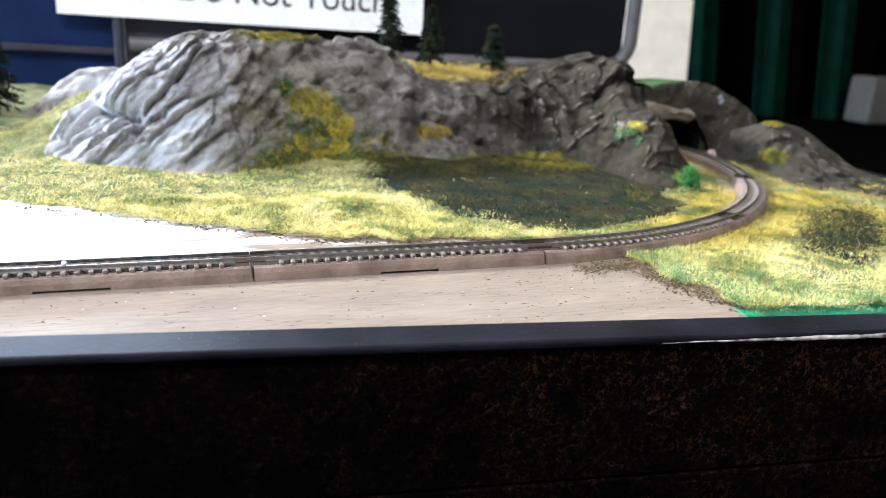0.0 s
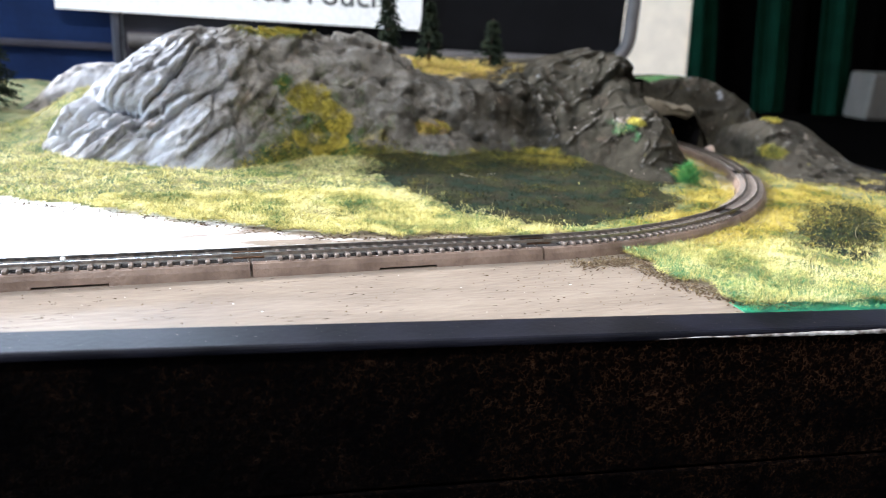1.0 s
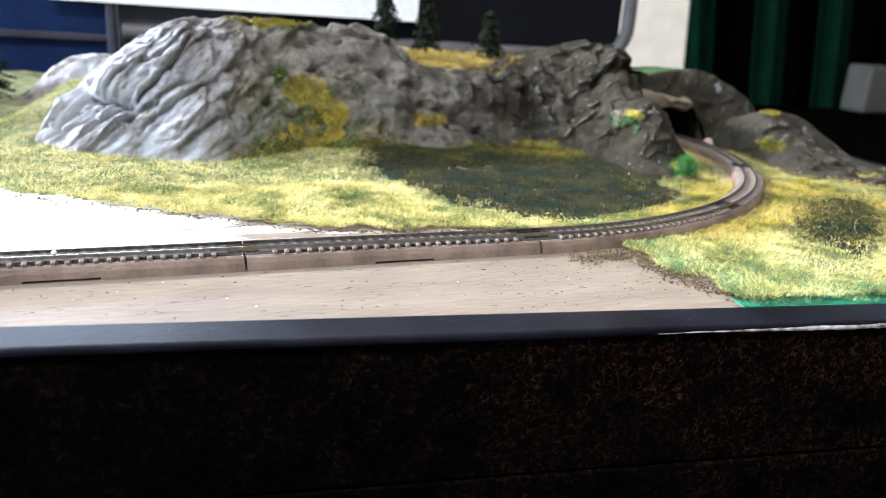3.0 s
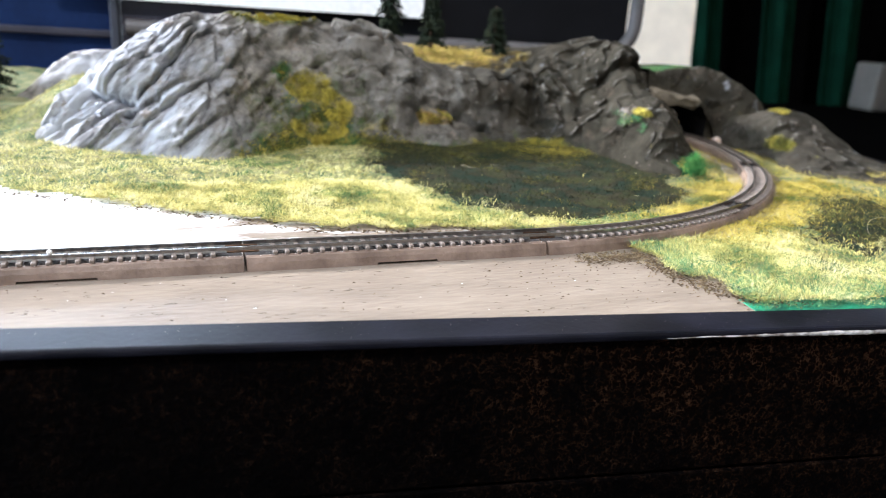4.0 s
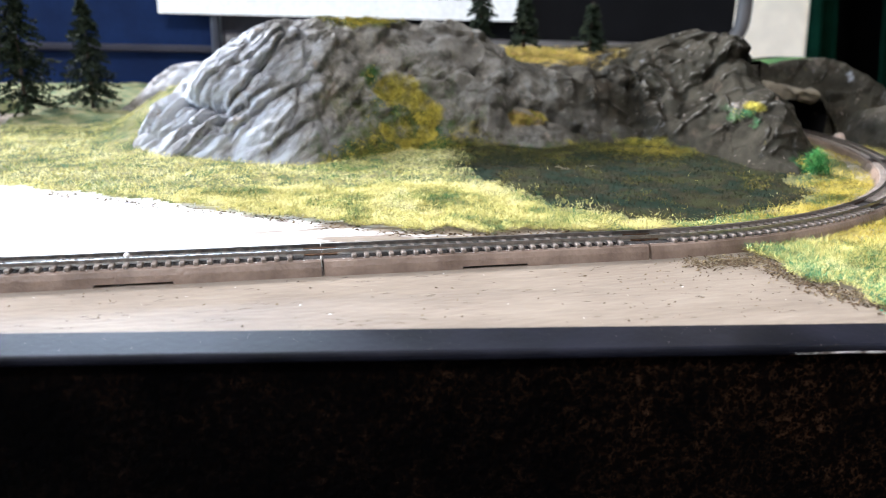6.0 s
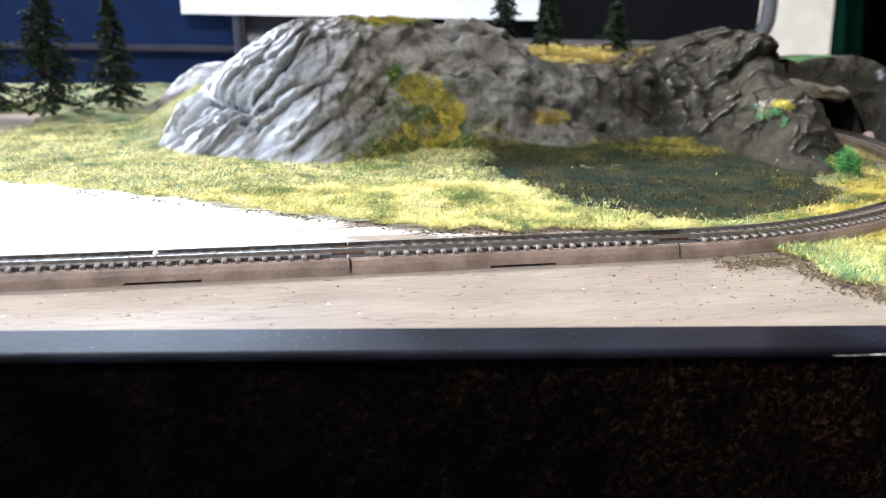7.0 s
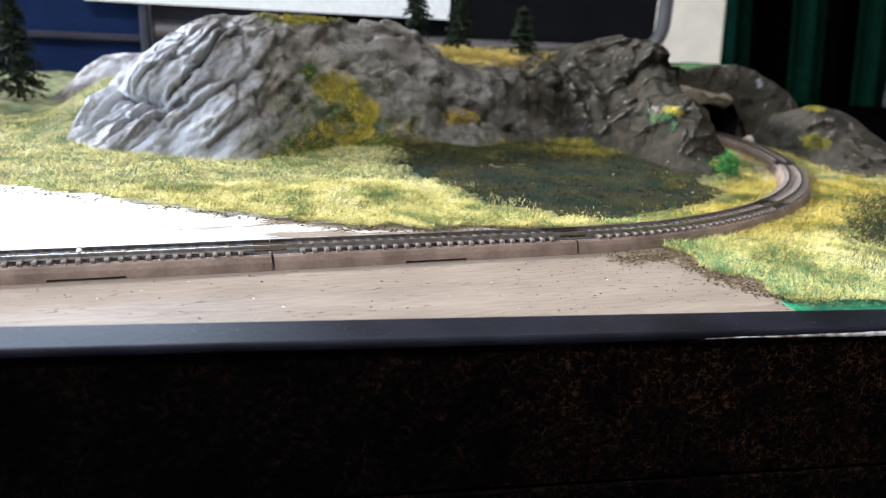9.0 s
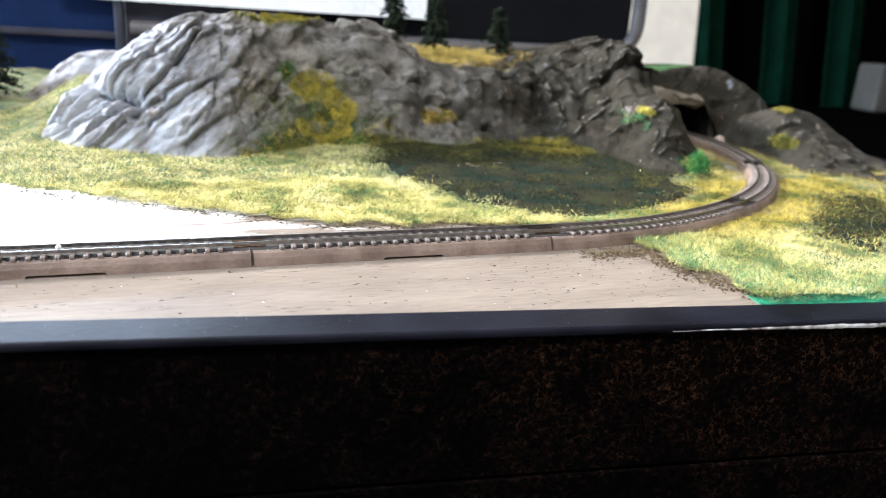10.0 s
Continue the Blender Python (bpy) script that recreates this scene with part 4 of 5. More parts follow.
tagged(sheet("grass_mat", m_grass_base, mat_ground, ground_height, -24, 25, -5.5, 31.5, 0.2), "yellow-green static grass mat", "grass", kind="stuff")
# turf greens darkened so that the hill's shadow is part of their colour
SHADED_TURF = [(0.0, (0.003, 0.013, 0.007)), (0.3, (0.006, 0.016, 0.007)), (0.45, (0.012, 0.013, 0.005)), (0.6, (0.022, 0.017, 0.007)), (0.8, (0.023, 0.026, 0.007)), (1.0, (0.07, 0.065, 0.018))]
m_shaded_turf = colours("shaded_turf", SHADED_TURF, 70, share=0.45)
m_shaded_turf_base = colours("shaded_turf_base", SHADED_TURF[:5], 90, island=False)
m_olive = colours("olive_fibres", [(0.0, (0.01, 0.022, 0.008)), (0.4, (0.035, 0.036, 0.01)), (0.7, (0.12, 0.11, 0.02)), (1.0, (0.26, 0.19, 0.045))], 70, share=0.45)
tagged(sheet("turf_mat", m_shaded_turf_base, turf_ground, lambda x, y: ground_height(x, y) + 0.02, 3, 25, -2, 14, 0.2), "dark green turf mat in a hollow, shade in its colour", "grass", kind="stuff")


def tufts(name, mat, count, area, test, height, length, lean, width, seed, label):
    rng = random.Random(seed)
    verts, faces = [], []
    tries = 0
    while len(faces) < count and tries < count * 6:
        tries += 1
        x, y = rng.uniform(area[0], area[1]), rng.uniform(area[2], area[3])
        if not test(x, y):
            continue
        z = height(x, y) - 0.005 + rng.random() ** 1.5 * length * 0.5
        a, l = rng.uniform(0, 2 * math.pi), length * rng.uniform(0.5, 1.5)
        k = (1 - rng.random() ** 1.6 * 0.75) * lean
        dx, dy = math.cos(a), math.sin(a)
        n = len(verts)
        verts += [(x - dy * width, y + dx * width, z), (x + dy * width, y - dx * width, z), (x + dx * l * k, y + dy * l * k, z + l * (0.45 * math.sqrt(max(0.0, 1 - k * k)) + rng.uniform(-0.12, 0.16)))]
        faces.append((n, n + 1, n + 2))
    return tagged(mesh(name, verts, faces, mat), label, "grass", kind="stuff")


def deep_yellow(x, y):
    k = 1.5 * noise.noise((x * 0.6, y * 0.6, 1)) + soft_rng.uniform(-1.2, 1.2)
    return x > 8.5 + k and y > 0.3 + 0.7 * k - 0.35 * max(0.0, x - 12)


def golden(x, y):
    """Grass outside and along the curve is of a darker, golden mix."""
    return straw(x, y) and deep_yellow(x, y)


def pale_straw(x, y):
    return straw(x, y) and not deep_yellow(x, y)


m_golden = colours("golden_grass", [(at, (c[0] * 0.76, c[1] * 0.66, c[2] * 0.36)) for at, c in STRAW], 75, rough=0.7, spec=0.2, share=0.42)
tufts("static_grass", m_grass, 52000, (7.5, 18, -5.2, 2), pale_straw, ground_height, 0.15, 1.0, 0.0055, 16, "short yellow-green static grass fibres")
tufts("static_grass", m_golden, 40000, (6, 19, -3, 5.5), golden, ground_height, 0.15, 1.0, 0.0055, 13, "short golden yellow static grass fibres")
tufts("static_grass", m_golden, 38000, (6, 24.5, -5.3, 14), golden, ground_height, 0.16, 1.0, 0.009, 14, "short golden yellow static grass fibres")
tufts("static_grass", m_grass, 56000, (-3, 11, -1, 6.5), pale_straw, ground_height, 0.15, 1.0, 0.0055, 3, "short yellow-green static grass fibres")
tufts("static_grass", m_grass, 82000, (-16, 11, 0, 17), pale_straw, ground_height, 0.16, 1.0, 0.009, 4, "short yellow-green static grass fibres")
def green_clump(x, y):
    """Patches where green fibres show among the straw."""
    k = noise.noise((x * 0.55, y * 1.0, 12.0)) + 0.5 * noise.noise((x * 1.9, y * 2.6, 4.0))
    return straw(x, y) and k > soft_rng.uniform(0.22, 0.55)


def yellow_band(x, y):
    """Bright flock on the far bank of the hollow."""
    return math.hypot((x - 11.5) / 2.4, (y - 10.3 - 0.25 * math.sin(x * 2)) / 1.1) < abs(soft_rng.gauss(0.2, 0.4))


m_clump = colours("green_fibre_mix", [(0.0, (0.012, 0.06, 0.02)), (0.4, (0.04, 0.13, 0.04)), (0.75, (0.14, 0.2, 0.05)), (1.0, (0.4, 0.36, 0.12))], 150, share=0.6)
def fringe(x, y):
    """The thick front hem of the grass inside the loop."""
    return grassy(x, y) and y < grass_front(x) + soft_rng.uniform(0.2, 0.75)


tufts("static_grass", m_grass, 16000, (-14, 8, 1.2, 12), fringe, ground_height, 0.14, 1.0, 0.008, 71, "straw and green fibres along the front edge of the grass")
tufts("green_fibres", m_clump, 5000, (-14, 8, 1.2, 12), fringe, lambda x, y: 0.02, 0.13, 1.0, 0.007, 72, "green fibres along the front edge of the grass")
tufts("green_fibres", m_clump, 14000, (-9, 9, 1.5, 11), green_clump, lambda x, y: ground_height(x, y) + 0.05, 0.15, 1.0, 0.007, 61, "green fibres in patches among the straw")
tufts("green_fibres", m_clump, 5000, (8, 19, -4.5, 4), green_clump, lambda x, y: ground_height(x, y) + 0.05, 0.15, 1.0, 0.006, 62, "green fibres in patches among the straw")
m_band = colours("bank_fibres", [(0.0, (0.03, 0.035, 0.008)), (0.4, (0.12, 0.1, 0.016)), (0.75, (0.28, 0.22, 0.035)), (1.0, (0.36, 0.27, 0.06))], 120)
tufts("yellow_fibres", m_band, 3600, (8, 15, 8.5, 11.9), yellow_band, lambda x, y: ground_height(x, y) + 0.05, 0.2, 1.0, 0.012, 63, "golden fibres on the bank below the rocks")
tufts("static_grass", m_grass, 110, (4, 22.5, -1.5, 13), dark, ground_height, 0.13, 1.0, 0.010, 9, "sparse yellow fibres over the dark turf")
def green_rim(x, y):
    q, w = U.x * x + U.y * y, W.x * x + W.y * y
    return 8.7 + 0.5 * noise.noise((x * 2, y * 2, 0)) < q < CU1 - 0.8 and -2.2 < w < -1.75 + 0.25 * noise.noise((x * 1.5, 3, 0))


m_teal = colours("teal_fibres", [(0.0, (0.01, 0.08, 0.045)), (0.45, (0.03, 0.16, 0.08)), (0.7, (0.12, 0.24, 0.09)), (1.0, (0.5, 0.48, 0.22))], 200)
tufts("green_fibres", m_teal, 7000, (8, 24.5, -5.8, -1.5), green_rim, lambda x, y: 0.02, 0.14, 1.0, 0.007, 15, "teal green fibres along the board edge")
def green_side(x, y):
    """Teal fibres thicken towards the open edges of the front grass."""
    if not straw(x, y) or y > 3 or x < 7.5:
        return False
    near = min(max(0.0, x - 8.05 + 0.15 * min(0, y)), max(0.0, W.x * x + W.y * y + 2.2)) + 0.9 * noise.noise((x * 0.7, y * 0.7, 9))
    return soft_rng.random() < math.exp(-max(0.0, near) / 1.0)


tufts("green_fibres", m_teal, 20000, (7.5, 24, -5.6, 2), green_side, lambda x, y: ground_height(x, y) + 0.04, 0.16, 1.0, 0.0055, 25, "teal and straw fibres near the edge of the grass")
def dry_edge(x, y):
    """Dry brown fibres where the front grass thins out."""
    best = 9.0
    for ax, ay, r in ((6.9, -0.5, 0.45), (7.5, -0.4, 0.4), (8.0, -0.9, 0.3), (8.1, -1.6, 0.3), (8.3, -2.3, 0.35), (8.9, -2.9, 0.45)):
        best = min(best, math.hypot((x - ax) / 1.6, y - ay) / r)
    return best < soft_rng.uniform(0.2, 1.0) and W.x * x + W.y * y > -2.15


m_dry = colours("dry_fibres", [(0.0, (0.02, 0.013, 0.008)), (0.4, (0.06, 0.042, 0.02)), (0.75, (0.16, 0.12, 0.06)), (1.0, (0.45, 0.38, 0.2))], 200, share=0.7)
tufts("dry_fibres", m_dry, 1100, (6, 10, -3.6, 0), dry_edge, lambda x, y: 0.012, 0.17, 1.0, 0.005, 45, "dry brown fibres scattered at the grass edge")
tufts("olive_fibres", m_olive, 19000, (3.5, 22.5, -1.5, 13), olive_band, ground_height, 0.17, 1.0, 0.009, 6, "olive and yellow fibres on the upper side of the hollow")
tufts("turf_fibres", m_shaded_turf, 30000, (4, 22.5, -1.5, 13), dark, ground_height, 0.15, 1.0, 0.009, 5, "short green turf fibres, darkened as in shade")


def tuft_spot(x, y):
    return math.hypot((x - 14.45) / 0.42, (y - 6.2) / 0.4) < soft_rng.uniform(0.3, 1.0)


m_leaf = colours("green_tuft", [(0.0, (0.01, 0.07, 0.02)), (0.6, (0.04, 0.2, 0.05)), (1.0, (0.2, 0.36, 0.08))], 200)
tufts("green_tuft", m_leaf, 1500, (13.9, 15.3, 5.7, 6.8), tuft_spot, lambda x, y: 0.05 + soft_rng.uniform(0.1, 0.85) * max(0.0, 1 - 1.2 * math.hypot(x - 14.45, y - 6.3)), 0.22, 1.0, 0.012, 51, "bright green tuft at the foot of the rocks")


# flock fibres on the hills
def flock_fibres(ob, count, seed):
    rng = random.Random(seed)
    me = ob.data
    fl = me.attributes["flock"].data
    faces = [p for p in me.polygons if sum(fl[i].value for i in p.vertices) / len(p.vertices) > rng.uniform(0.42, 0.95)]
    if not faces:
        return None
    verts, tris = [], []
    for _ in range(count):
        p = rng.choice(faces)
        c = p.center / CM + Vector((rng.uniform(-0.05, 0.05), rng.uniform(-0.05, 0.05), 0))
        n = (p.normal * 0.6 + Vector((rng.uniform(-1, 1), rng.uniform(-1, 1), rng.uniform(0, 1)))).normalized()
        side = n.orthogonal().normalized() * 0.012
        l = rng.uniform(0.06, 0.14)
        k = len(verts)
        verts += [c - side, c + side, c + n * l]
        tris.append((k, k + 1, k + 2))
    return tagged(mesh("hill_flock", verts, tris, m_flock), "yellow-green flock fibres on the hill", "flock", kind="stuff")


m_flock = colours("hill_flock", [(0.0, (0.03, 0.08, 0.025)), (0.35, (0.12, 0.12, 0.03)), (0.65, (0.4, 0.34, 0.06)), (1.0, (0.45, 0.35, 0.1))], 120)
for ob, count in ((bpy.data.objects["rocky_hill"], 14000), (bpy.data.objects["cutting_slope"], 2500)):
    flock_fibres(ob, count, 8)


# brown earth scatter along the grass edge, and crumbs on the board
def crumbs(name, places, size, mat, label, category, seed):
    rng = random.Random(seed)
    verts, faces = [], []
    for x, y in places:
        l, w, a = size * rng.uniform(0.4, 1.7), size * rng.uniform(0.3, 0.75), rng.uniform(-0.7, 0.7) + (math.pi if rng.random() < 0.5 else 0)
        d, e = Vector((math.cos(a), math.sin(a), rng.uniform(-0.15, 0.5))), Vector((-math.sin(a), math.cos(a), 0))
        c = Vector((x, y, 0.4 * w + 0.004))
        k = len(verts)
        verts += [c - d * l, c + d * l, c + e * w, c - e * w, c + Vector((0, 0, w * 0.9)), c - Vector((0, 0, w * 0.4))]
        faces += [(k, k + 2, k + 4), (k + 2, k + 1, k + 4), (k + 1, k + 3, k + 4), (k + 3, k, k + 4), (k + 2, k, k + 5), (k + 1, k + 2, k + 5), (k + 3, k + 1, k + 5), (k, k + 3, k + 5)]
    return tagged(mesh(name, verts, faces, mat), label, category, kind="stuff")


rng = random.Random(12)
EARTH_EDGE = [(6.7, -0.45), (7.4, -0.35), (8.0, -0.35), (8.0, -1.1), (8.15, -2.1), (8.6, -2.9), (9.6, -3.2)]
spots = []
for (ax, ay), (bx, by) in zip(EARTH_EDGE, EARTH_EDGE[1:]):
    for _ in range(210):
        t = rng.random()
        spots.append((ax + (bx - ax) * t + rng.gauss(0.0, 0.24), ay + (by - ay) * t + rng.gauss(0, 0.16)))
for _ in range(520):
    x = rng.uniform(-6, 9)
    spots.append((x, grass_front(x) + rng.gauss(-0.12, 0.13)))
crumbs("earth_scatter", spots, 0.035, m_soil, "dark brown earth scatter at the grass edge", "scatter", 5)
spots = [(rng.uniform(-7, 8.6), rng.uniform(-2.6, -0.1)) for _ in range(70)] + [(rng.uniform(4, 8.4), rng.uniform(-2.9, -0.2)) for _ in range(90)] + [(rng.uniform(-4, 5), rng.uniform(1.2, 4)) for _ in range(60)]
spots = [p for p in spots if W.dot(Vector((*p, 0))) > -2.1]
crumbs("board_crumbs", spots, 0.022, m_soil, "small dark crumbs scattered on the board", "crumbs", 6)
dashes = []
for _ in range(460):
    x, y = rng.uniform(-7, 8.4), rng.uniform(-2.9, -0.05)
    if rng.random() < 0.2:
        x, y = rng.uniform(-3, 5), rng.uniform(1.1, 3.6)
    if W.dot(Vector((x, y, 0))) > -2.1 and (y < 0 or y < grass_front(x) - 0.2):
        dashes.append((x, y))


m_crack = material("dark_cracks", (0.05, 0.036, 0.026), (0.02, 0.015, 0.011), 300, 0.8, spec=0.1)


def scratches(name, places, length, width, mat, label, seed):
    """Thin flat slivers lying along the brush strokes."""
    rg = random.Random(seed)
    verts, faces = [], []
    for x, y in places:
        l, w, a = length * rg.uniform(0.3, 1.6), width * rg.uniform(0.5, 1.5), rg.gauss(0, 0.12)
        d, e = Vector((math.cos(a), math.sin(a), 0)), Vector((-math.sin(a), math.cos(a), 0))
        c = Vector((x, y, 0.003))
        k = len(verts)
        verts += [c - d * l, c - e * w, c + d * l, c + e * w, c + Vector((0, 0, 0.004))]
        faces += [(k, k + 1, k + 4), (k + 1, k + 2, k + 4), (k + 2, k + 3, k + 4), (k + 3, k, k + 4)]
    return tagged(mesh(name, verts, faces, mat), label, "marks", kind="stuff")


scratches("dark_scratches", dashes[:190], 0.07, 0.0042, m_crack, "dark slivers along the brush strokes of the board", 31)
scratches("pale_flecks", dashes[250:275], 0.02, 0.012, m_paper, "tiny white flecks on the board", 32)
tagged(part("green_edge", case_slab(8.7, CU1 - 0.7, -2.225, -1.7, -0.02, 0.012, 0.006), m_green), "bright green painted edge of the board", "painted edge", kind="structure")
b = bmesh.new()
bmesh.ops.create_icosphere(b, subdivisions=2, radius=0.045)
bmesh.ops.translate(b, vec=(-3.1, MID - 0.16, 0.43), verts=b.verts)
tagged(part("glue_bead", b, m_paper, smooth=True), "tiny white glue bead on the rail", "glue bead")


# ---- trees ----
def conifer(at, height, spread, seed, label):
    rng = random.Random(seed)
    tree = thing("conifer", label, "model tree", at, group="model conifers")
    b = bmesh.new()
    bmesh.ops.create_cone(b, cap_ends=True, segments=8, radius1=0.09, radius2=0.015, depth=height, matrix=Matrix.Translation((0, 0, height / 2)))
    for v in b.verts:
        v.co.x += 0.03 * math.sin(v.co.z * 3 + seed)
    part("trunk", b, m_bark, tree, smooth=True)
    verts, faces = [], []
    levels = int(height * 6)
    for i in range(levels):
        t = i / levels
        z = height * (0.13 + 0.87 * t)
        reach = spread * (1 - t) ** 0.8 * rng.uniform(0.75, 1.1) + 0.06
        for k in range(9):
            if rng.random() < 0.12:
                continue
            a = rng.uniform(0, 2 * math.pi)
            l = reach * rng.uniform(0.55, 1.1)
            for q in range(34):
                f = rng.uniform(0.15, 1.0)
                c = Vector((math.cos(a) * l * f, math.sin(a) * l * f, z - 0.35 * l * f + rng.uniform(-0.03, 0.03)))
                d = Vector((rng.uniform(-1, 1), rng.uniform(-1, 1), rng.uniform(-0.5, 0.7))).normalized() * rng.uniform(0.1, 0.2)
                e = d.orthogonal().normalized() * 0.04
                n = len(verts)
                verts += [c - e, c + e, c + d]
                faces.append((n, n + 1, n + 2))
    mesh("crown", verts, faces, m_needle, tree)
    return tree


for at, hh, sp, lab in (((7.15, 16.6, 3.3), 3.6, 0.62, "tall dark green model conifer on the hill top"), ((9.1, 17.2, 3.15), 2.4, 0.75, "dark green model conifer on the hill top"),
                        ((11.9, 17.0, 3.05), 1.9, 0.8, "small olive green model conifer on the hill top"), ((-12.0, 18.2, 0.3), 5.8, 1.9, "tall dark green model conifer at the grass edge"),
                        ((-9.9, 19.3, 0.3), 5.0, 1.8, "tall dark green model conifer at the grass edge"), ((-7.9, 20.9, 0.3), 4.4, 1.5, "dark green model conifer at the grass edge"),
                        ((-14.2, 20.6, 0.3), 5.6, 1.9, "tall dark green model conifer at the grass edge")):
    conifer(at, hh, sp, int(at[0] * 10) + 300, lab)


# ---- the train, waiting in the tunnel ----
RAIL_TOP = BED_H + 0.035 + 0.095
m_blue = material("rail_blue", (0.012, 0.03, 0.075), (0.009, 0.022, 0.055), 300, 0.35)
m_cream = material("coach_cream", (0.62, 0.58, 0.5), (0.56, 0.52, 0.45), 300, 0.4)
m_yellow = material("warning_yellow", (0.75, 0.36, 0.02), (0.66, 0.3, 0.02), 300, 0.35)
m_roof = material("roof_black", (0.018, 0.017, 0.017), None, 300, 0.45)
m_pane = material("dark_pane", (0.02, 0.025, 0.03), None, 300, 0.1)
m_wheel = material("wheel_metal", (0.3, 0.29, 0.28), None, 600, 0.35, metal=0.9)


def loft(sections):
    """A closed solid through cross-sections of (x, list of (y, z))."""
    verts, faces, k = [], [], len(sections[0][1])
    for x, ring in sections:
        verts += [Vector((x, y, z)) for y, z in ring]
    for i in range(len(sections) - 1):
        for j in range(k):
            faces.append((i * k + j, i * k + (j + 1) % k, (i + 1) * k + (j + 1) % k, (i + 1) * k + j))
    faces.append(tuple(range(k - 1, -1, -1)))
    faces.append(tuple((len(sections) - 1) * k + j for j in range(k)))
    return verts, faces


def side_ring(h0, h1, w, inset=0.0):
    return [(-w + inset, h0), (w - inset, h0), (w, h0 + 0.06), (w, h1), (-w, h1), (-w, h0 + 0.06)]


def roof_ring(h0, h1, w):
    n = 8
    return [(-w, h0)] + [(w, h0)] + [(w * math.cos(math.pi * i / n), h0 + (h1 - h0) * math.sin(math.pi * i / n) ** 0.8) for i in range(1, n)]


def bogie(parent, x):
    bg = part("bogie", slab((0.75, 0.4, 0.12), (x, 0, 0.13), 0.03), m_roof, parent)
    for dx in (-0.25, 0.25):
        for sy in (-1, 1):
            b = bmesh.new()
            bmesh.ops.create_cone(b, cap_ends=True, segments=16, radius1=0.1, radius2=0.1, depth=0.03, matrix=Matrix.Translation((x + dx, sy * 0.17, 0.1)) @ Matrix.Rotation(radians(90), 4, "X"))
            part("wheel", b, m_wheel, bg)


def power_car():
    car = thing("power_car", "blue and yellow model diesel power car", "model locomotive", group="train cars")
    w = 0.3
    mesh("body", *loft([(-1.95, side_ring(0.16, 0.66, w)), (1.1, side_ring(0.16, 0.66, w)), (1.65, side_ring(0.16, 0.5, w * 0.98)), (1.93, side_ring(0.2, 0.36, w * 0.8))]), m_blue, car)
    mesh("roof", *loft([(-1.93, roof_ring(0.662, 0.86, w * 0.99)), (1.05, roof_ring(0.662, 0.86, w * 0.99))]), m_roof, car, True)
    mesh("cab_roof", *loft([(1.055, roof_ring(0.662, 0.86, w * 0.99)), (1.3, roof_ring(0.64, 0.82, w * 0.97)), (1.42, roof_ring(0.6, 0.72, w * 0.95))]), m_yellow, car, True, "yellow cab roof")
    mesh("windscreen", *loft([(1.43, [(-0.27, 0.58), (0.27, 0.58), (0.24, 0.71), (-0.24, 0.71)]), (1.68, [(-0.25, 0.5), (0.25, 0.5), (0.24, 0.52), (-0.24, 0.52)])]), m_pane, car)
    mesh("nose", *loft([(1.5, side_ring(0.14, 0.42, w * 1.02)), (1.8, side_ring(0.16, 0.42, w * 0.95)), (1.97, side_ring(0.22, 0.36, w * 0.75))]), m_yellow, car, False, "yellow nose")
    for sy in (-1, 1):
        part("stripe", slab((1.7, 0.02, 0.17), (0.65, sy * (w + 0.004), 0.3), 0.005), m_yellow, car, "yellow side stripe")
        part("side_panel", slab((0.75, 0.02, 0.17), (-1.5, sy * (w + 0.004), 0.55), 0.005), m_cream, car, "cream side panel")
        part("side_window", slab((0.12, 0.02, 0.13), (-1.5, sy * (w + 0.012), 0.55), 0.004), m_pane, car)
        for k in range(6):
            part("grille", slab((0.5, 0.02, 0.02), (-0.6, sy * (w + 0.003), 0.3 + 0.05 * k), 0.003), m_roof, car)
        part("lettering_bar", slab((0.85, 0.012, 0.05), (0.35, sy * (w + 0.004), 0.52), 0.002), m_cream, car, "white lettering bar")
        part("headlight", slab((0.03, 0.08, 0.05), (1.93, sy * 0.15, 0.36), 0.008), m_paper, car)
    bogie(car, -1.2)
    bogie(car, 1.1)
    return car


def coach():
    car = thing("coach", "blue and cream model railway coach", "model coach", group="train cars")
    w = 0.3
    mesh("body", *loft([(-2.5, side_ring(0.16, 0.68, w)), (2.5, side_ring(0.16, 0.68, w))]), m_blue, car)
    mesh("roof", *loft([(-2.5, roof_ring(0.682, 0.86, w * 0.99)), (2.5, roof_ring(0.682, 0.86, w * 0.99))]), m_roof, car, True)
    for sy in (-1, 1):
        part("cream_band", slab((4.96, 0.02, 0.2), (0, sy * (w + 0.004), 0.54), 0.004), m_cream, car, "cream window band")
        part("yellow_line", slab((4.96, 0.02, 0.03), (0, sy * (w + 0.004), 0.665), 0.003), m_yellow, car, "yellow line above the windows")
        for k in range(8):
            part("side_window", slab((0.36, 0.02, 0.11), (-1.84 + k * 0.525, sy * (w + 0.012), 0.54), 0.006), m_pane, car)
        for sx in (-1, 1):
            part("door", slab((0.2, 0.02, 0.4), (sx * 2.3, sy * (w + 0.008), 0.42), 0.004), m_blue, car)
    for sx in (-1, 1):
        part("gangway", slab((0.1, 0.36, 0.5), (sx * 2.55, 0, 0.46), 0.02), m_roof, car)
    part("underframe", slab((2.2, 0.4, 0.12), (0, 0, 0.11), 0.02), m_roof, car)
    bogie(car, -1.75)
    bogie(car, 1.75)
    return car


def on_track(s, flip):
    p, a = along(s)
    return Matrix.Translation((p + Vector((0, 0, RAIL_TOP))) * CM) @ Matrix.Rotation(a + (math.pi if flip else 0), 4, "Z")


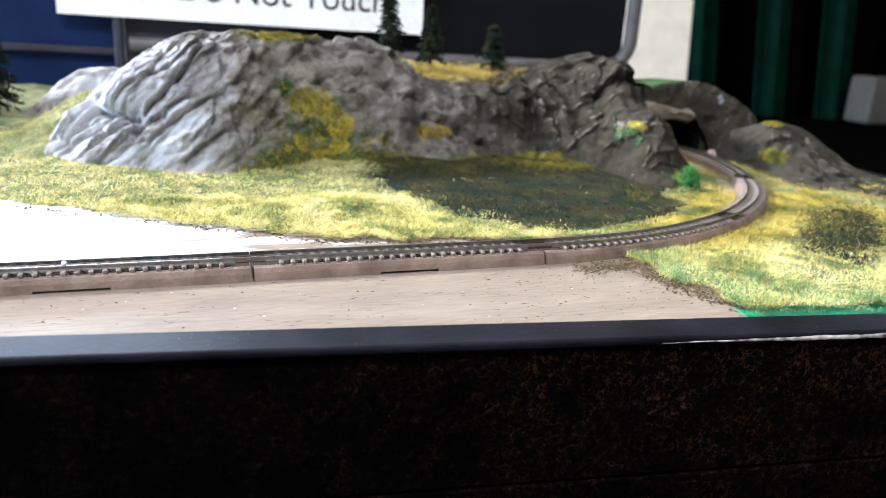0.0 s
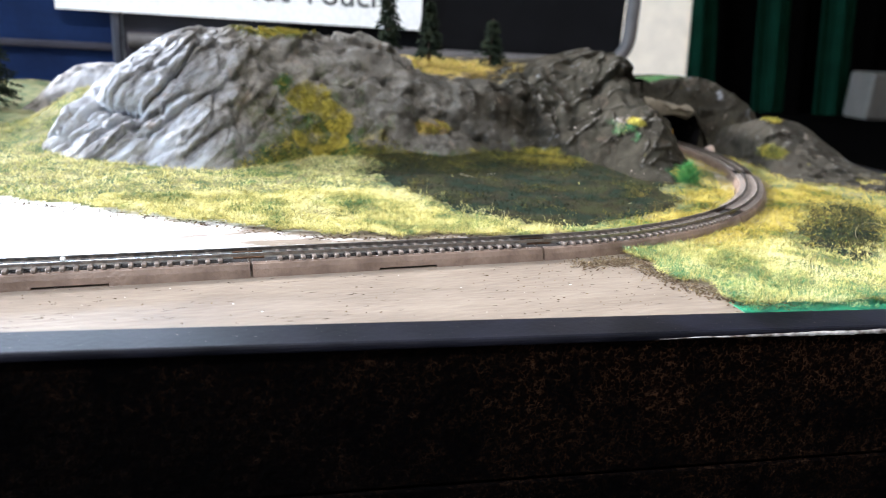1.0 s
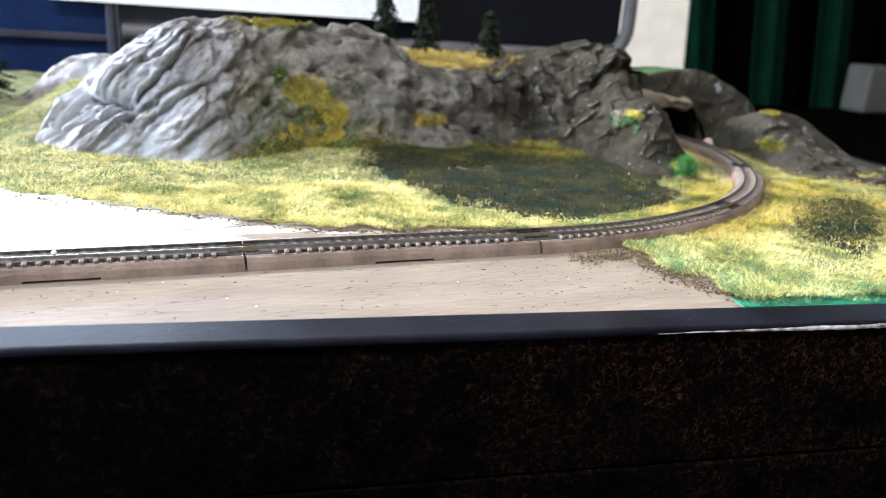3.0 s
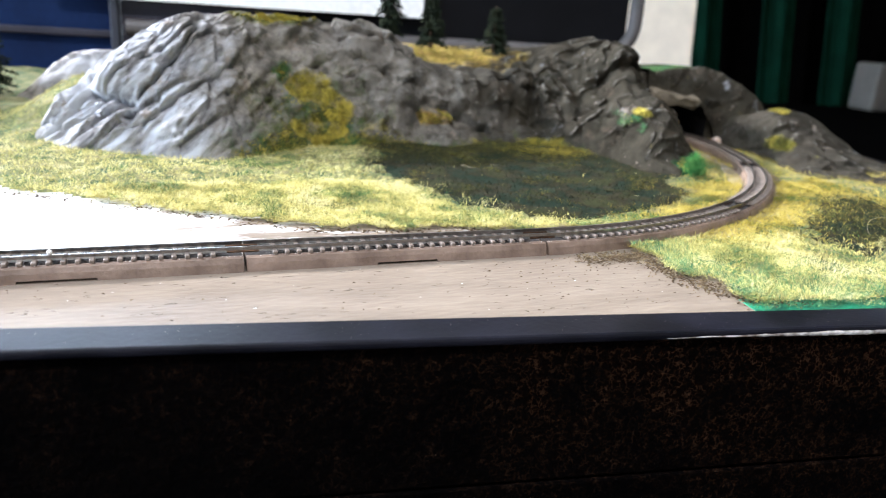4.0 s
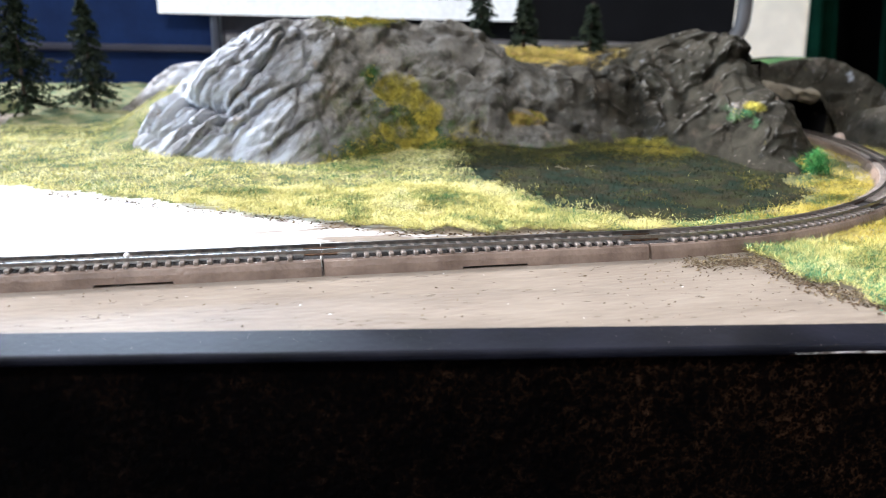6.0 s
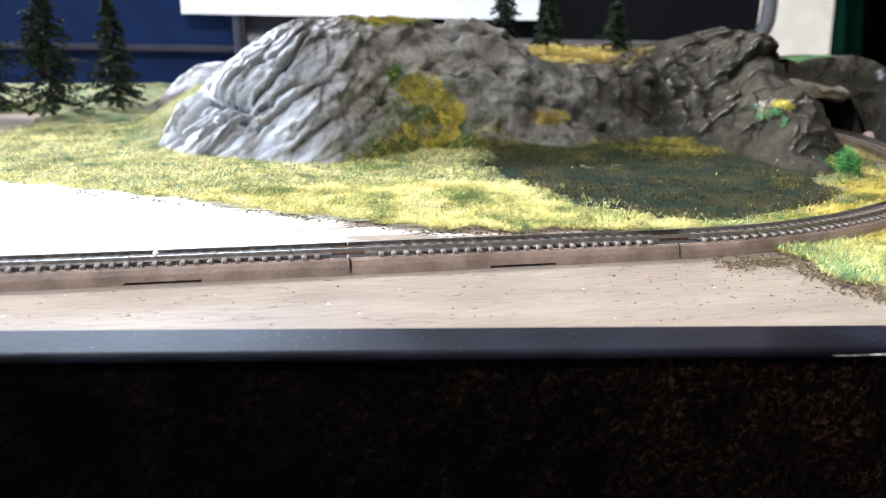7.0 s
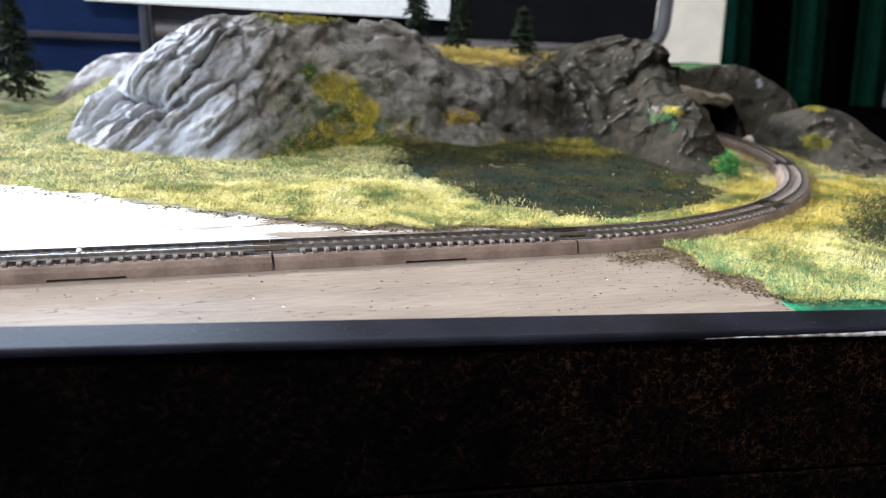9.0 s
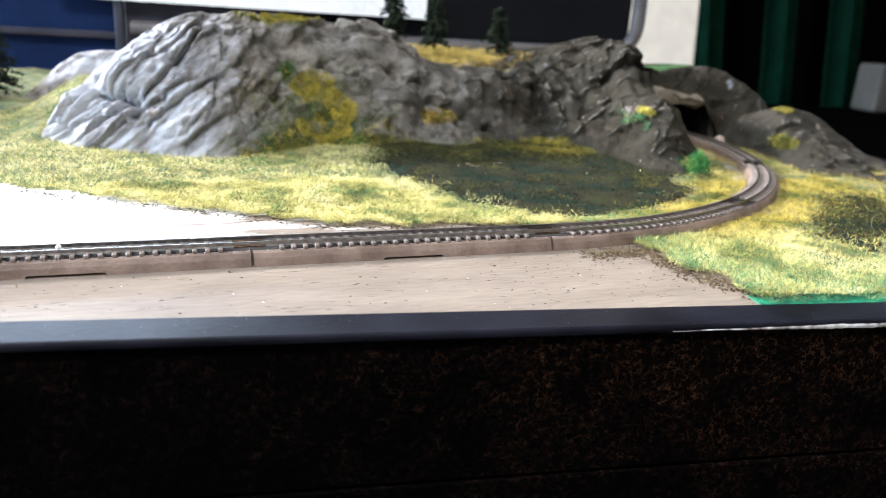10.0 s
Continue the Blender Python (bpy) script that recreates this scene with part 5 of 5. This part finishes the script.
NOSE = 6 + RADIUS * radians(91)
lead = power_car()
lead.matrix_basis = on_track(NOSE + 1.97, True)
copy_thing(lead, on_track(NOSE + 3.95 + 5.4 * 2 + 0.15 + 1.97, False))
first = coach()
first.matrix_basis = on_track(NOSE + 3.98 + 2.65, True)
copy_thing(first, on_track(NOSE + 3.98 + 2.65 + 5.3, True))


# stray hairs on the grass and pale dust on the roadbed
m_hair = material("hair", (0.35, 0.3, 0.2), None, 300, 0.5)
for hx, hy, hr, ha in ((15.6, -0.2, 1.1, 0.4), (12.2, -1.6, 0.7, 2.2), (13.8, 0.8, 0.9, 1.2)):
    cu = bpy.data.curves.new("stray_hair", "CURVE")
    cu.dimensions, cu.bevel_depth, cu.bevel_resolution = "3D", 0.00003, 1
    sp = cu.splines.new("POLY")
    sp.points.add(24)
    for i in range(25):
        a = ha + i / 24 * 2.6
        sp.points[i].co = ((hx + hr * math.cos(a) * 0.8) * CM, (hy + hr * math.sin(a) * 0.5) * CM, (0.12 + 0.28 * math.sin(i / 24 * math.pi)) * CM, 1)
    cu.materials.append(m_hair)
    tagged(new("stray_hair", cu), "thin pale hair curling over the grass", "hair")
rng = random.Random(77)
verts, faces = [], []
for _ in range(420):
    x = rng.uniform(-7, 6.2)
    t = rng.random()
    y, z = (0.02 + 0.035 * t, 0.02 + 0.15 * t) if rng.random() < 0.6 else (0.1 + 0.05 * rng.random(), BED_H + 0.004)
    r = rng.uniform(0.003, 0.011)
    k = len(verts)
    verts += [(x - r, y, z), (x + r, y - 0.002, z), (x, y - 0.004, z + r * 1.2), (x, y - 0.008, z + r * 0.4)]
    faces += [(k, k + 1, k + 3), (k + 1, k + 2, k + 3), (k + 2, k, k + 3)]
tagged(mesh("dust_flecks", verts, faces, m_paper), "pale dust flecks on the roadbed", "dust", kind="stuff")

verts, faces = [], []
for _ in range(150):
    u, w, r = rng.uniform(-9, 13), rng.uniform(-3.0, -2.3), rng.uniform(0.003, 0.009)
    p = case_at(u, w, 0.0305)
    k = len(verts)
    verts += [p + Vector((-r, 0, 0)), p + Vector((r, -0.3 * r, 0)), p + Vector((0.2 * r, r, 0)), p + Vector((0, 0, r * 0.7))]
    faces += [(k, k + 1, k + 3), (k + 1, k + 2, k + 3), (k + 2, k, k + 3)]
tagged(mesh("rim_dust", verts, faces, m_stone), "pale dust specks on the black rim", "dust", kind="stuff")
